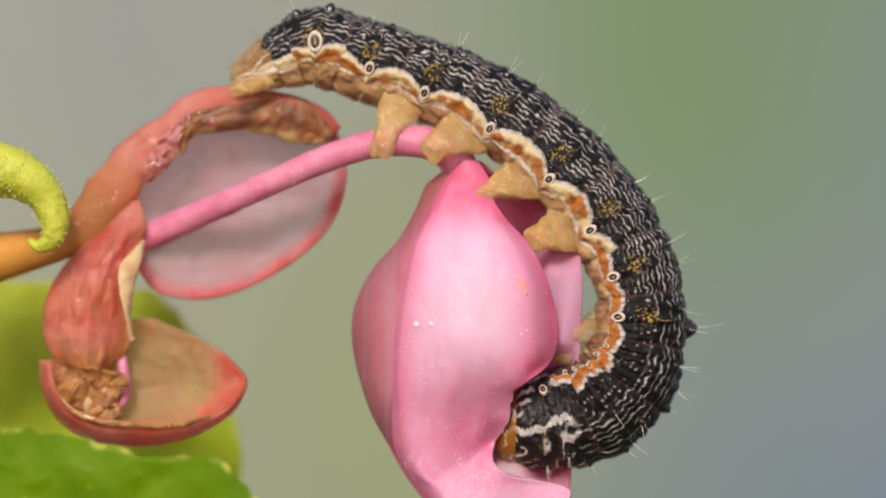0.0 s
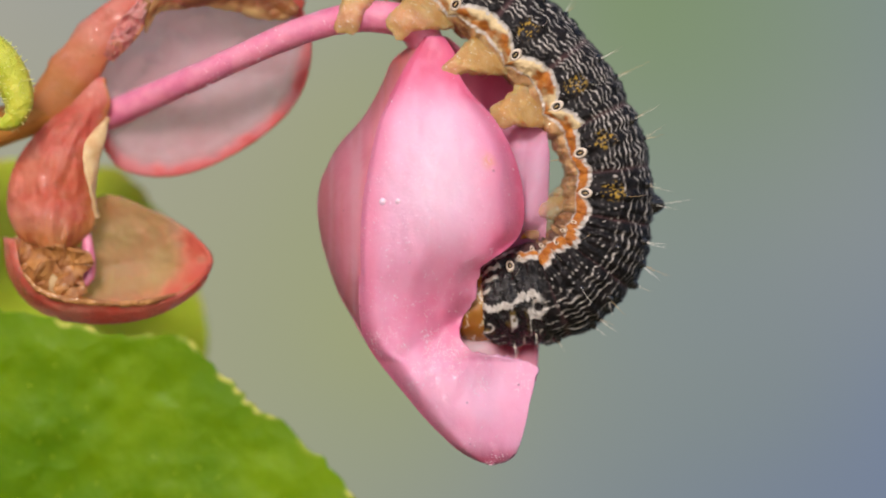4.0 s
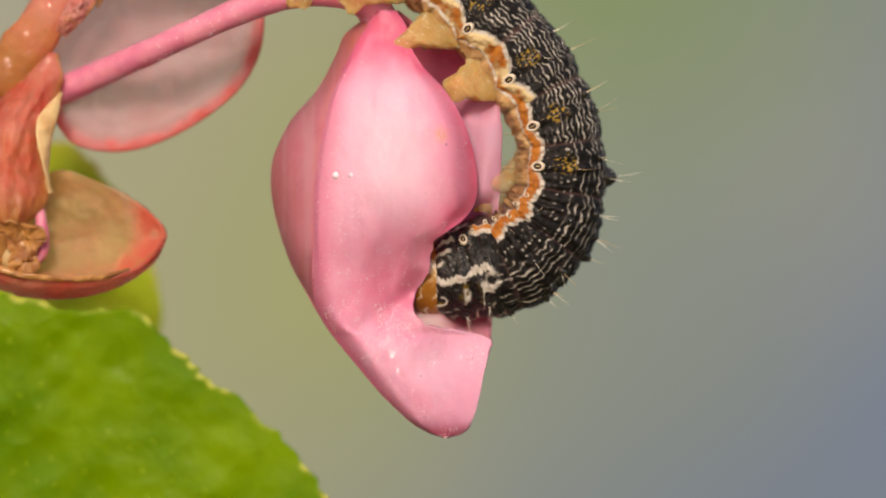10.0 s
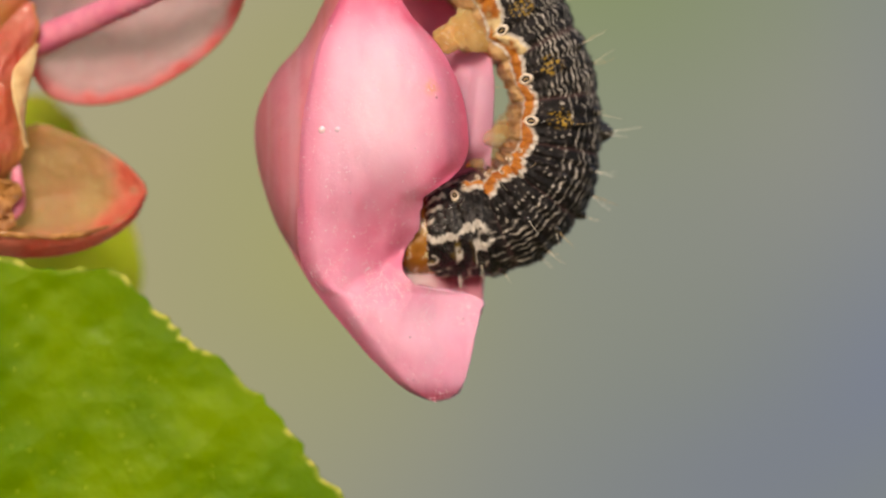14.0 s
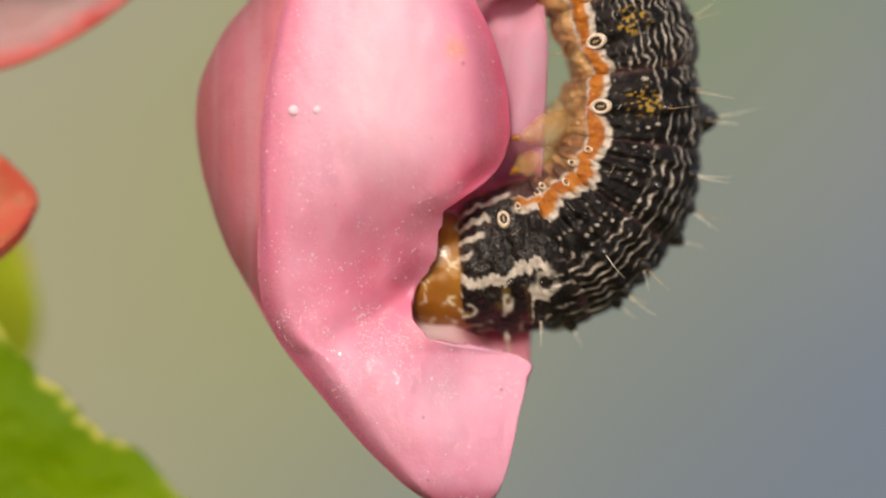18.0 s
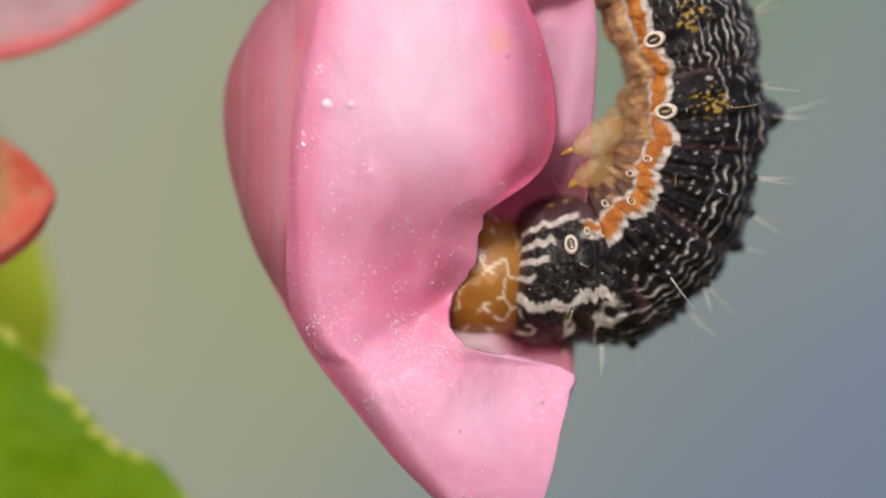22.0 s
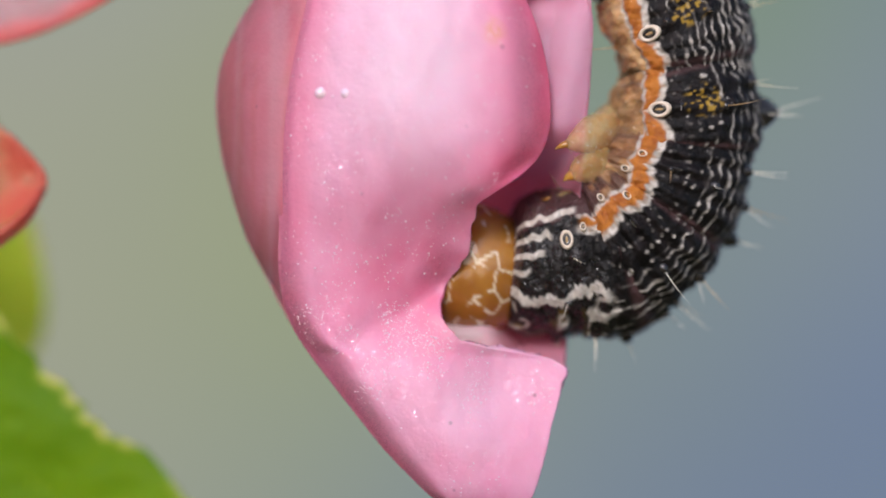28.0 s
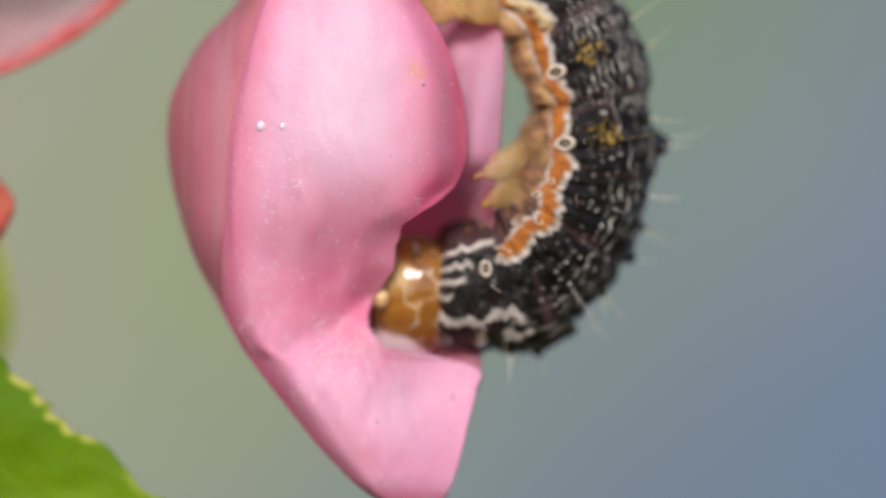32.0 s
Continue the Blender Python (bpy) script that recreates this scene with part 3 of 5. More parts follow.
    # pale core: petal tone plus soft highlights of bulge and lobe, painted in
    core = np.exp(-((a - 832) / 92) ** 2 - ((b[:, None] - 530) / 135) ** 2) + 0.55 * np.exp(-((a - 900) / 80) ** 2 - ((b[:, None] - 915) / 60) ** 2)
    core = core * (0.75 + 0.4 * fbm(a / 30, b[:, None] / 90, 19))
    spot = np.exp(-((a - 925) / 11) ** 2 - ((b[:, None] - 504) / 12) ** 2) * smooth(0.35, 0.65, vn(a / 4, b[:, None] / 4, 77))
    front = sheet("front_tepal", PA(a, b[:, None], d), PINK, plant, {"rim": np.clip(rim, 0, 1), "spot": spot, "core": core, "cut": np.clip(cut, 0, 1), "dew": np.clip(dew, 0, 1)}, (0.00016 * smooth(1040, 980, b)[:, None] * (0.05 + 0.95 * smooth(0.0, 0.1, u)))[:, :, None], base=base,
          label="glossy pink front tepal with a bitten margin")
    glint_grains(front, base, a, b, d, w)
    for da, db, size in ((737, 577, 6.6), (764, 575, 5.2)):
        i, j = np.argmin(np.abs(b - db)), 0
        j = np.argmin(np.abs(a[i] - da))
        th, ph = np.linspace(0, 2 * math.pi, 16, endpoint=False)[None, :], np.linspace(0, math.pi / 2, 7)[:, None]
        dome = PA(a[i, j] + size * np.cos(ph) * np.cos(th), b[i] + size * np.cos(ph) * np.sin(th), d[i, j] + 1 - 0.6 * size * np.sin(ph) + 0 * th)
        sheet("dew_drop", dome, DEW, front, wrap=True, base=base, label="tiny clear dew drop")
    # the outer tepal: from the crest round the outside and behind to its own free margin
    q = np.linspace(0, 1, 110)[None, :]
    ll, br = profile(LEFT, b)[:, None], full + 2 - 7 * smooth(884, 915, b)[:, None] * (1 - smooth(1000, 1030, b)[:, None])
    ridge_d = -dep * 0.665 + 5 - 2.5 * smooth(640, 780, b)[:, None]
    flat = 0.8 * smooth(680, 870, b)[:, None]
    a2 = np.where(q < 0.22, ridge + 9 + (ll - ridge - 9) * np.sin(np.clip(q / 0.22, 0, 1) * math.pi / 2),
                  ll + (br - ll) * (0.5 - 0.5 * np.cos((q - 0.22) / 0.78 * math.pi)))
    d2 = np.where(q < 0.22, ridge_d + (dep * (0.88 - flat) + 2) * (1 - np.cos(np.clip(q / 0.22, 0, 1) * math.pi / 2)),
                  dep * (0.18 + 0.9 * (1 - 0.85 * smooth(780, 900, b)[:, None]) * np.sin((q - 0.22) / 0.78 * math.pi * 0.93)) - dep * flat * (1 - smooth(0.22, 0.5, q)))
    a2, d2 = a2 + 2.5 * wide * (q < 0.4), d2 + wide * (0.55 * dep + 6) * (1 - smooth(0.3, 0.5, q))
    meet = smooth(0.35, 0.72, q) * smooth(790 + 40 * smooth(915, 960, a2), 838 + 50 * smooth(915, 960, a2), b[:, None])
    d2 = d2 * (1 - meet) + meet * (20 - dep * 0.40) - lobe_lean(b)[:, None] * (1 - (1 - smooth(835, 900, b)[:, None]) * smooth(0.3, 0.6, q))
    d2 = d2 - 84 * smooth(0.62, 1.0, q) * smooth(400, 480, b)[:, None] * (1 - smooth(690, 760, b)[:, None])
    d2 = d2 + 18 * smooth(0.4, 0.8, q) * smooth(700, 780, b)[:, None] * (1 - smooth(770 + 60 * smooth(915, 960, a2), 820 + 70 * smooth(915, 960, a2), b[:, None]))
    # the visible strip beside the front tepal lies open to the light
    strip = smooth(925, 980, a2) * smooth(430, 490, b)[:, None] * (1 - smooth(600, 665, b)[:, None]) * (q > 0.5)
    d2 = d2 * (1 - strip) + strip * (-34 + 5 * np.sin(a2 / 8 + b[:, None] / 50))
    white = smooth(0.4, 0.5, q) * smooth(955, 905, a2) * smooth(770, 800, b)[:, None] * (1 - smooth(880, 900, b)[:, None])
    d2 = d2 + 3 * np.sin(a2 / 9.0) * (q < 0.2) * smooth(0.02, 0.08, q) * smooth(360, 450, b)[:, None]
    d2 = d2 + 8 * (fbm(a2 / 40, b[:, None] / 60, 13) - 0.5) * smooth(0.0, 0.1, q)
    rim2 = 0.8 * smooth(0.0, 0.05, q) * (q < 0.24) * (1 - smooth(300, 470, b))[:, None]
    streak = 0.3 * smooth(0.55, 0.75, vn(a2 / 7, b[:, None] / 200, 21)) * (q < 0.22)
    # inner stays rose under the prolegs, low on the strip and in the bite: painted shade
    sheet("outer_tepal", PA(a2, b[:, None], d2), PINK_BACK, plant, {"rim": np.clip(rim2 + streak, 0, 1), "cut": 0.75 * white, "core": (0.4 * smooth(760, 900, b)[:, None] + 0.35 * smooth(0.5, 0.75, vn(a2 / 10 + 1.2 * vn(b / 130, 0 * b, 23)[:, None], b[:, None] / 260, 27)) * smooth(380, 480, b)[:, None]) * (q < 0.25), "inner": smooth(0.45, 0.6, q) * smooth(385, 500, b)[:, None] * (1 - 0.7 * smooth(625, 670, b)[:, None] * (1 - smooth(700, 760, b)[:, None])) * (1 - 0.9 * smooth(905, 930, a2) * smooth(770, 800, b)[:, None])}, (-0.00014 * smooth(1040, 955, b)[:, None] * (0.12 + 0.88 * smooth(0.5, 0.8, q) * smooth(1.0, 0.94, q)))[:, :, None], base=base,
          label="rose outer tepal with darker streaks and a ridge")


def outline_petal(name, edge, depth, mat, plant, base, label, centre, rings=40, around=140, rimw=0.12, crumple=6.0, seed=1, rim_from=None):
    """A shallow petal: plan points round its margin, a hollow of the given depth."""
    e = spline(list(edge) + [edge[0]], np.linspace(0, 1, around))
    r = np.linspace(0.0, 1, rings)[:, None] ** 0.8
    a = centre[0] + (e[None, :, 0] - centre[0]) * r
    b = centre[1] + (e[None, :, 1] - centre[1]) * r
    d = centre[2] + (e[None, :, 2] - centre[2]) * r ** 1.5 + depth * (1 - r ** 2) + crumple * (fbm(a / 35, b / 35, seed) - 0.5)
    rim = smooth(1 - rimw * 1.6, 1 - rimw * 0.2, r + 0.07 * (fbm(a / 20, b / 20, seed + 4) - 0.5)) * np.ones_like(a)
    if rim_from:
        rim = rim * rim_from(a, b)
    return sheet(name, PA(a, b, d), mat, plant, {"rim": np.clip(rim, 0, 1)}, 0.00014, base=base, label=label)


def build_withered(plant, base):
    AWAY[0] = 80.0
    outline_petal("broad_petal", [(240, 470, 30), (215, 380, 40), (240, 290, 40), (300, 215, 30), (360, 175, 25), (440, 162, 20), (510, 168, 15), (560, 190, 10), (595, 230, 10),
                                  (613, 290, 10), (606, 355, 15), (578, 410, 20), (525, 460, 25), (455, 502, 30), (390, 526, 30), (325, 530, 30), (270, 512, 30)],
                  18, PALE_PETAL, plant, base, "papery grey-pink petal with a red margin", (420, 345, 40), rimw=0.115, crumple=14, seed=2,
                  rim_from=lambda a, b: 0.75 + 0.25 * smooth(0.35, 0.6, vn(a / 40, b / 40, 12)))
    # the margin that has curled forward along the top, seen as a thick withered roll
    curled = closed_tube("curled_margin", [(110, 440, -5), (150, 400, -10), (205, 330, -15), (250, 265, -18), (310, 222, -20), (350, 190, -20), (420, 178, -20), (500, 188, -15), (560, 215, -8), (596, 236, 0)],
                [34, 40, 44, 34, 30, 30, 26, 24, 28, 14], WITHERED, plant, "curled red-brown withered margin", base, 22, 60, 0.28, 5, flat=0.4, along={"rim": lambda q: smooth(0.36, 0.16, q + 0.1 * (vn(q * 18, 0 * q, 7) - 0.5)) + 0.6 * smooth(0.62, 0.72, q) * smooth(0.9, 0.8, q)})
    q, k = np.linspace(0, 1, 70), np.linspace(0, 1, 20)[None, :]
    e = spline([(318, 212, -44), (345, 200, -50), (382, 191, -52), (437, 184, -50), (500, 174, -44), (539, 181, -38), (570, 211, -28), (588, 236, -14)], q)
    f = spline([(318, 276, -34), (340, 238, -40), (382, 230, -38), (437, 228, -36), (484, 241, -32), (531, 249, -26), (565, 250, -18), (588, 242, -12)], q)
    pts = [e[:, m, None] * (1 - k) + f[:, m, None] * k for m in range(3)]
    pts[1] = pts[1] + 9 * (fbm(q[:, None] * 14, k * 2, 61) - 0.5) * k
    pts[2] = pts[2] - 12 * np.sin(k * math.pi) + 20 * (fbm(q[:, None] * 13, k * 3, 63) - 0.5)
    sheet("dry_crust", PA(*pts), CRUST, curled, {"rim": smooth(0.82, 1.0, k + 0.3 * (vn(q[:, None] * 12, 0 * k, 65) - 0.5))}, 0.0001, base=base, label="dry brown crumpled flap")
    e = spline([(330, 196, -46), (306, 222, -60), (278, 252, -64), (258, 284, -62), (248, 316, -50)], q)
    f = spline([(342, 214, -44), (326, 246, -52), (314, 272, -54), (294, 298, -52), (262, 328, -44)], q)
    pts = [e[:, m, None] * (1 - k) + f[:, m, None] * k for m in range(3)]
    pts[2] = pts[2] - 8 * np.sin(k * math.pi) + 26 * (fbm(q[:, None] * 11, k * 4, 67) - 0.5)
    sheet("wet_film", PA(*pts), WET, curled, {"rim": smooth(0.9, 1.0, k + 0.3 * (vn(q[:, None] * 12, 0 * k, 69) - 0.5))}, 0.00006, base=base, label="wet crumpled pink film")
    # the rolled lower petal
    b = np.linspace(355, 655, 70)[:, None]
    le = profile([(355, 225), (400, 185), (440, 140), (480, 105), (520, 84), (560, 75), (600, 78), (630, 92), (655, 118)], b)
    ri = profile([(355, 246), (400, 258), (430, 250), (470, 236), (520, 226), (570, 228), (600, 231), (620, 226), (655, 195)], b)
    u = np.linspace(0, 1, 50)[None, :]
    a = le + (ri - le) * u
    d = -20 - 48 * np.sin(math.pi * np.clip(0.05 + 0.9 * u, 0, 1)) * smooth(340, 520, b) + 15 * (fbm(a / 28, b / 40, 31) - 0.5) + 9 * (fbm(a / 9, b / 24, 37) - 0.5) * smooth(380, 450, b) + 3.5 * np.sin(u * 26 + b / 40 + 3 * vn(a / 20, b / 50, 33)) * smooth(400, 470, b) * vn(a / 25, b / 35, 35)
    rim = 0.9 * smooth(0.86, 1.0, u + 0.06 * vn(b / 9, 0 * b, 3)) + 0.9 * smooth(592, 650, b + 16 * vn(a / 14, b / 14, 8))
    rolled = sheet("rolled_petal", PA(a, b, d), WITHERED, plant, {"rim": np.clip(rim, 0, 1)}, 0.0002, base=base, label="rolled coral-red withered petal")
    q = np.linspace(0, 1, 40)
    e = spline([(250, 425, -34), (212, 468, -70), (209, 500, -76), (213, 530, -76), (222, 562, -70), (233, 602, -50)], q)
    f = spline([(256, 425, -30), (247, 468, -52), (238, 500, -54), (233, 530, -54), (231, 565, -52), (236, 602, -44)], q)
    k = np.linspace(0, 1, 12)[None, :]
    pts = [e[:, m, None] * (1 - k) + f[:, m, None] * k for m in range(3)]
    sheet("cream_fold", PA(pts[0] + 2 * vn(q[:, None] * 14, 0 * k, 4), pts[1], pts[2] - 5 * np.sin(k * math.pi) + 4 * vn(q[:, None] * 11, k * 3, 5)), CREAM, rolled, None, 0.00012, base=base, label="cream folded margin")
    # the lower cup
    cup = outline_petal("cup_petal", [(78, 640, -30), (88, 700, -30), (120, 748, -35), (180, 776, -40), (250, 781, -42), (320, 772, -40), (375, 748, -35), (415, 712, -30), (434, 682, -25),
                                (420, 652, -20), (372, 612, -10), (310, 582, 0), (255, 562, 10), (210, 580, 15), (150, 610, 0)],
                  24, CUP_PETAL, plant, base, "translucent coral cup petal with a red rim", (270, 680, 0), rimw=0.34, crumple=16, seed=6,
                  rim_from=lambda a, b: np.clip(0.25 + smooth(600, 740, b) + smooth(360, 430, a), 0, 1) * (0.5 + 0.5 * smooth(0.3, 0.6, vn(a / 26, b / 26, 14))))
    rng = random.Random(21)
    for ca, cb, cd, wide, high in ((112, 676, -36, 26, 34), (150, 672, -56, 42, 30), (192, 684, -50, 32, 38), (116, 712, -40, 30, 28), (152, 708, -62, 30, 30),
                                   (186, 724, -54, 34, 24)):
        edge = []
        for m in range(9):
            th = m * 2 * math.pi / 9 + rng.uniform(-0.2, 0.2)
            k = rng.uniform(0.7, 1.15)
            edge.append((ca + wide * k * math.cos(th), cb + high * k * math.sin(th), cd + rng.uniform(-14, 14)))
        outline_petal("dry_flake", edge, rng.uniform(-16, 10), DRY, cup, base, "crumpled dry brown flake", (ca, cb, cd), 14, 40, 0.1, 26, rng.randrange(90))
    k = np.linspace(0, 1, 16)[None, :]
    e = spline([(68, 636, -30), (76, 700, -40), (110, 752, -46), (165, 782, -50), (240, 790, -52), (315, 782, -48), (375, 758, -42), (420, 722, -34), (438, 684, -24)], q)
    f = spline([(92, 640, -60), (100, 690, -78), (126, 724, -88), (168, 743, -92), (218, 749, -92), (272, 753, -88), (330, 748, -80), (382, 731, -64), (424, 698, -36)], q)
    pts = [e[:, m, None] * (1 - k) + f[:, m, None] * k for m in range(3)]
    pts[1] = pts[1] + 5 * (fbm(q[:, None] * 16, 0 * k, 71) - 0.5) * k
    pts[2] = pts[2] - 12 * np.sin(k * math.pi) + 8 * (fbm(q[:, None] * 10, k * 2, 73) - 0.5)
    sheet("cup_lip", PA(*pts), WITHERED, cup, {"rim": smooth(0.9, 1.0, k + 0.2 * (vn(q[:, None] * 14, 0 * k, 75) - 0.5))}, 0.0001, base=base, label="coral outer lip of the cup")
    closed_tube("dry_margin", [(104, 700, -84), (128, 726, -92), (168, 744, -96), (218, 750, -96), (272, 754, -92), (330, 749, -84), (372, 737, -70)], [3, 5, 6, 5, 5, 5, 2], DRY, cup,
                "dry brown torn margin", base, 12, 60, 1.2, 42, flat=0.7)
    closed_tube("straw_scrap", [(150, 700, -62), (158, 722, -66), (168, 744, -62), (188, 722, -58)], [4, 14, 8, 3], STRAW, cup, "pale straw scrap", base, 8, 16, 0.8, 50, flat=0.4)
    closed_tube("style", [(214, 620, -18), (218, 660, -24), (220, 700, -28), (208, 722, -30)], [6, 11, 11, 8], PINK_STEM, plant, "small pink style", base, 12, 24, 0.2, 51)
    AWAY[0] = 0.0


def build_stems(plant, base):
    closed_tube("branch", [(-26000, 30900, 0), (-9000, 14000, 200), (-3000, 3000, 300), (-900, 900, 120), (-300, 560, 60), (-80, 472, 50), (0, 452, 58), (80, 438, 66), (150, 424, 76), (205, 408, 92)],
                [260, 200, 120, 66, 52, 54, 55, 52, 44, 20], BARK, plant, "orange-brown flower branch", base, 18, 140, 0.15, 12)
    stalk = closed_tube("stalk", [(180, 449, 128), (220, 436, 116), (260, 420, 98), (340, 385, 58), (420, 350, 14), (500, 314, -10), (580, 280, -26), (650, 258, -30), (710, 250, -26), (760, 254, -24),
                          (796, 272, -6), (815, 300, 8), (826, 332, 24), (832, 372, 50)], [22, 25, 26, 24, 23, 23, 24, 25, 27, 29, 31, 33, 34, 30], PINK_STEM, plant,
                "glossy pink flower stalk", base, 24, 140, 0.08, 14)
    rng = np.random.default_rng(17)
    line = spline([(260, 420, 98), (340, 385, 58), (420, 350, 14), (500, 314, -10), (580, 280, -26), (650, 258, -30), (710, 250, -26)], rng.random(420))
    th, rad = rng.uniform(0.1 * math.pi, 0.9 * math.pi, 420), 24.0
    grains(stalk, base, line[:, 0] + 0.4 * rad * np.cos(th), line[:, 1] + 0.9 * rad * np.cos(th), line[:, 2] - rad * np.sin(th), 0.45 + 1.3 * rng.random(420) ** 6)
    shoot = closed_tube("curled_shoot", [(-160, 330, -30), (-60, 302, -35), (5, 302, -40), (50, 320, -42), (82, 352, -42), (96, 392, -42), (90, 424, -40), (68, 436, -38), (50, 424, -36)],
                        [54, 52, 48, 40, 32, 27, 19, 12, 5], LIME, plant, "lime-green hairy curled shoot", base, 20, 60, 0.14, 15)
    rng = random.Random(5)
    path = spline([(-160, 330, -30), (-60, 302, -35), (5, 302, -40), (50, 320, -42), (82, 352, -42), (96, 392, -42), (90, 424, -40), (68, 436, -38)], np.linspace(0, 1, 90))
    for _ in range(280):
        k = rng.randrange(30, 88)
        a, b, d = path[k]
        t = path[min(k + 1, 89)] - path[k - 1]
        n = np.array((t[1], -t[0])) / math.hypot(t[0], t[1])
        r = np.interp(k, (30, 44, 60, 74, 89), (50, 46, 36, 27, 12))
        th = rng.uniform(-0.25, math.pi + 0.25)
        out = np.array((n[0] * math.cos(th), -math.sin(th), -n[1] * math.cos(th)))
        s = np.array(P(a, b, d)) + out * r * 0.94 * U
        e = s + (out * rng.uniform(4, 8) + np.array((rng.uniform(-4, 4), 0, rng.uniform(-4, 4)))) * U
        hair("hair", s, e, 1.3 * U, HAIR_LIME, shoot, base)


def leaf_sheet(name, edge, heart, mat, plant, base, label, seed, rows=90, cols=300, tooth=5.0, bow=30):
    """A leaf blade: its toothed margin, and the way inwards to its heart."""
    q = np.linspace(0, 1, cols)
    e = spline(edge, q)
    t = np.gradient(e[:, :2], axis=0)
    t /= np.linalg.norm(t, axis=1, keepdims=True)
    out = np.stack([t[:, 1], -t[:, 0]], 1)
    length = np.r_[0, np.cumsum(np.linalg.norm(np.diff(e[:, :2], axis=0), axis=1))]
    saw = (length / 58 + 1.5 * vn(length / 110, 0 * length, seed)) % 1.0
    saw = np.where(saw < 0.72, saw / 0.72, (1 - saw) / 0.28) - 0.5
    big = vn(length / 45, 0 * length + 3, seed + 1) - 0.5
    shift = tooth * (saw * (0.2 + 1.2 * vn(length / 30, 0 * length, seed + 2)) + 2.6 * big)
    ea, eb = e[:, 0], e[:, 1]
    r = np.linspace(0, 1, rows)[:, None] ** 2.0
    fall = 1 - smooth(0.0, 0.07, r)
    a = ea[None] * (1 - r) + heart[0] * r + out[None, :, 0] * shift * fall
    b = eb[None] * (1 - r) + heart[1] * r + out[None, :, 1] * shift * fall
    d = e[None, :, 2] * (1 - r) + heart[2] * r - bow * np.sin(r * math.pi) + 16 * (fbm(a / 70, b / 70, seed + 5) - 0.5) * smooth(0, 0.1, r)
    depth_in = r * np.linalg.norm(np.stack([ea - heart[0], eb - heart[1]], 1), axis=1)[None]
    rim = (1 - smooth(2.5, 11, depth_in)) * (0.3 + 0.7 * smooth(0.4, 0.65, vn(length / 13, 0 * length, seed + 8))[None]) * smooth(0.3, 0.6, vn(length / 31, 0 * length, seed + 7))[None]
    return sheet(name, PA(a, b, d), mat, plant, {"rim": np.clip(rim, 0, 1)}, 0.0002, base=base, label=label)


def build_leaves(plant, base):
    AWAY[0] = 190.0
    leaf_sheet("back_leaf", [(-400, 560, 230), (-200, 515, 230), (-60, 502, 230), (60, 498, 228), (170, 500, 225), (250, 512, 222), (310, 545, 220), (342, 592, 218), (379, 655, 216), (409, 720, 214),
                             (421, 790, 212), (423, 860, 210), (384, 950, 210)], (-100, 900, 260), LEAF_BACK, plant, base, "yellow-green leaf behind the withered flower", 3, tooth=4, bow=10)
    AWAY[0] = -110.0
    leaf = leaf_sheet("front_leaf", [(-500, 800, -150), (-200, 770, -155), (0, 766, -160), (60, 764, -162), (125, 771, -165), (165, 788, -168), (215, 793, -170), (265, 803, -172), (345, 812, -174), (395, 824, -176),
                                     (440, 855, -176), (470, 885, -176), (480, 915, -176), (505, 935, -176), (545, 960, -176), (585, 988, -176), (606, 1016, -176), (640, 1042, -176), (666, 1084, -176), (690, 1116, -176),
                                     (726, 1164, -176), (790, 1240, -176), (820, 1400, -176)], (-150, 1400, -40), LEAF, plant, base, "bright green serrated leaf with pale-tipped teeth", 7, cols=620, tooth=8, bow=26)
    AWAY[0] = 0.0
    rng = random.Random(11)
    for _ in range(80):
        a, b = rng.uniform(40, 680), rng.uniform(800, 1200)
        if b < 800 + (max(a - 300, 0) ** 1.25) * 0.30 + 40:
            continue
        s = np.array(P(a, b, -308))
        hair("leaf_hair", s, s + np.array((rng.uniform(-6, 10), -rng.uniform(3, 10), rng.uniform(-4, 8))) * U, 1.6 * U, LEAF_BACK, leaf, base)


def build_plant():
    base = P(-26000, 30650, 0)
    plant = new("flowering_plant")
    plant.location = base
    tagged(plant, "flowering plant with a pink bud, withered flower and green leaves", "plant")
    build_bud(plant, base)
    build_withered(plant, base)
    build_stems(plant, base)
    build_leaves(plant, base)


build_plant()


# ---- the caterpillar ----
SPINE = [(414, 150, 14), (436, 131, 28), (472, 112, 42), (515, 93, 56), (560, 78, 67), (650, 102, 67), (750, 137, 70), (862, 192, 78), (952, 259, 82), (1033, 341, 85),
         (1088, 424, 86), (1121, 508, 85), (1123, 590, 91), (1102, 660, 98), (1043, 718, 99), (975, 736, 93), (925, 744, 85), (905, 747, 80)]
# the rings from tail to head and the arc length at which each begins
CUTS = [("anal_segment", 0), ("rear_segment", 81), ("abdominal_segment", 119), ("abdominal_segment", 215), ("abdominal_segment", 325), ("abdominal_segment", 447),
        ("abdominal_segment", 586), ("abdominal_segment", 718), ("abdominal_segment", 832), ("abdominal_segment", 923), ("thorax_segment", 1004), ("thorax_segment", 1078),
        ("neck_segment", 1159), ("end", 1289)]
BREATH = {2: 162, 3: 267, 4: 376, 5: 513, 6: 657, 7: 780, 8: 879, 9: 962, 12: 1222}   # where the breathing holes lie
NS = 4000
SP = spline(SPINE, np.linspace(0, 1, NS))
ARC = np.r_[0, np.cumsum(np.linalg.norm(np.diff(SP[:, :2], axis=0), axis=1))]
TAN = np.gradient(SP[:, :2], axis=0)
TAN /= np.linalg.norm(TAN, axis=1, keepdims=True)
AT = [min(c, ARC[-1]) for _, c in CUTS]
STRIPE = 111.0   # where the pale side stripe starts, in degrees round the body from the back


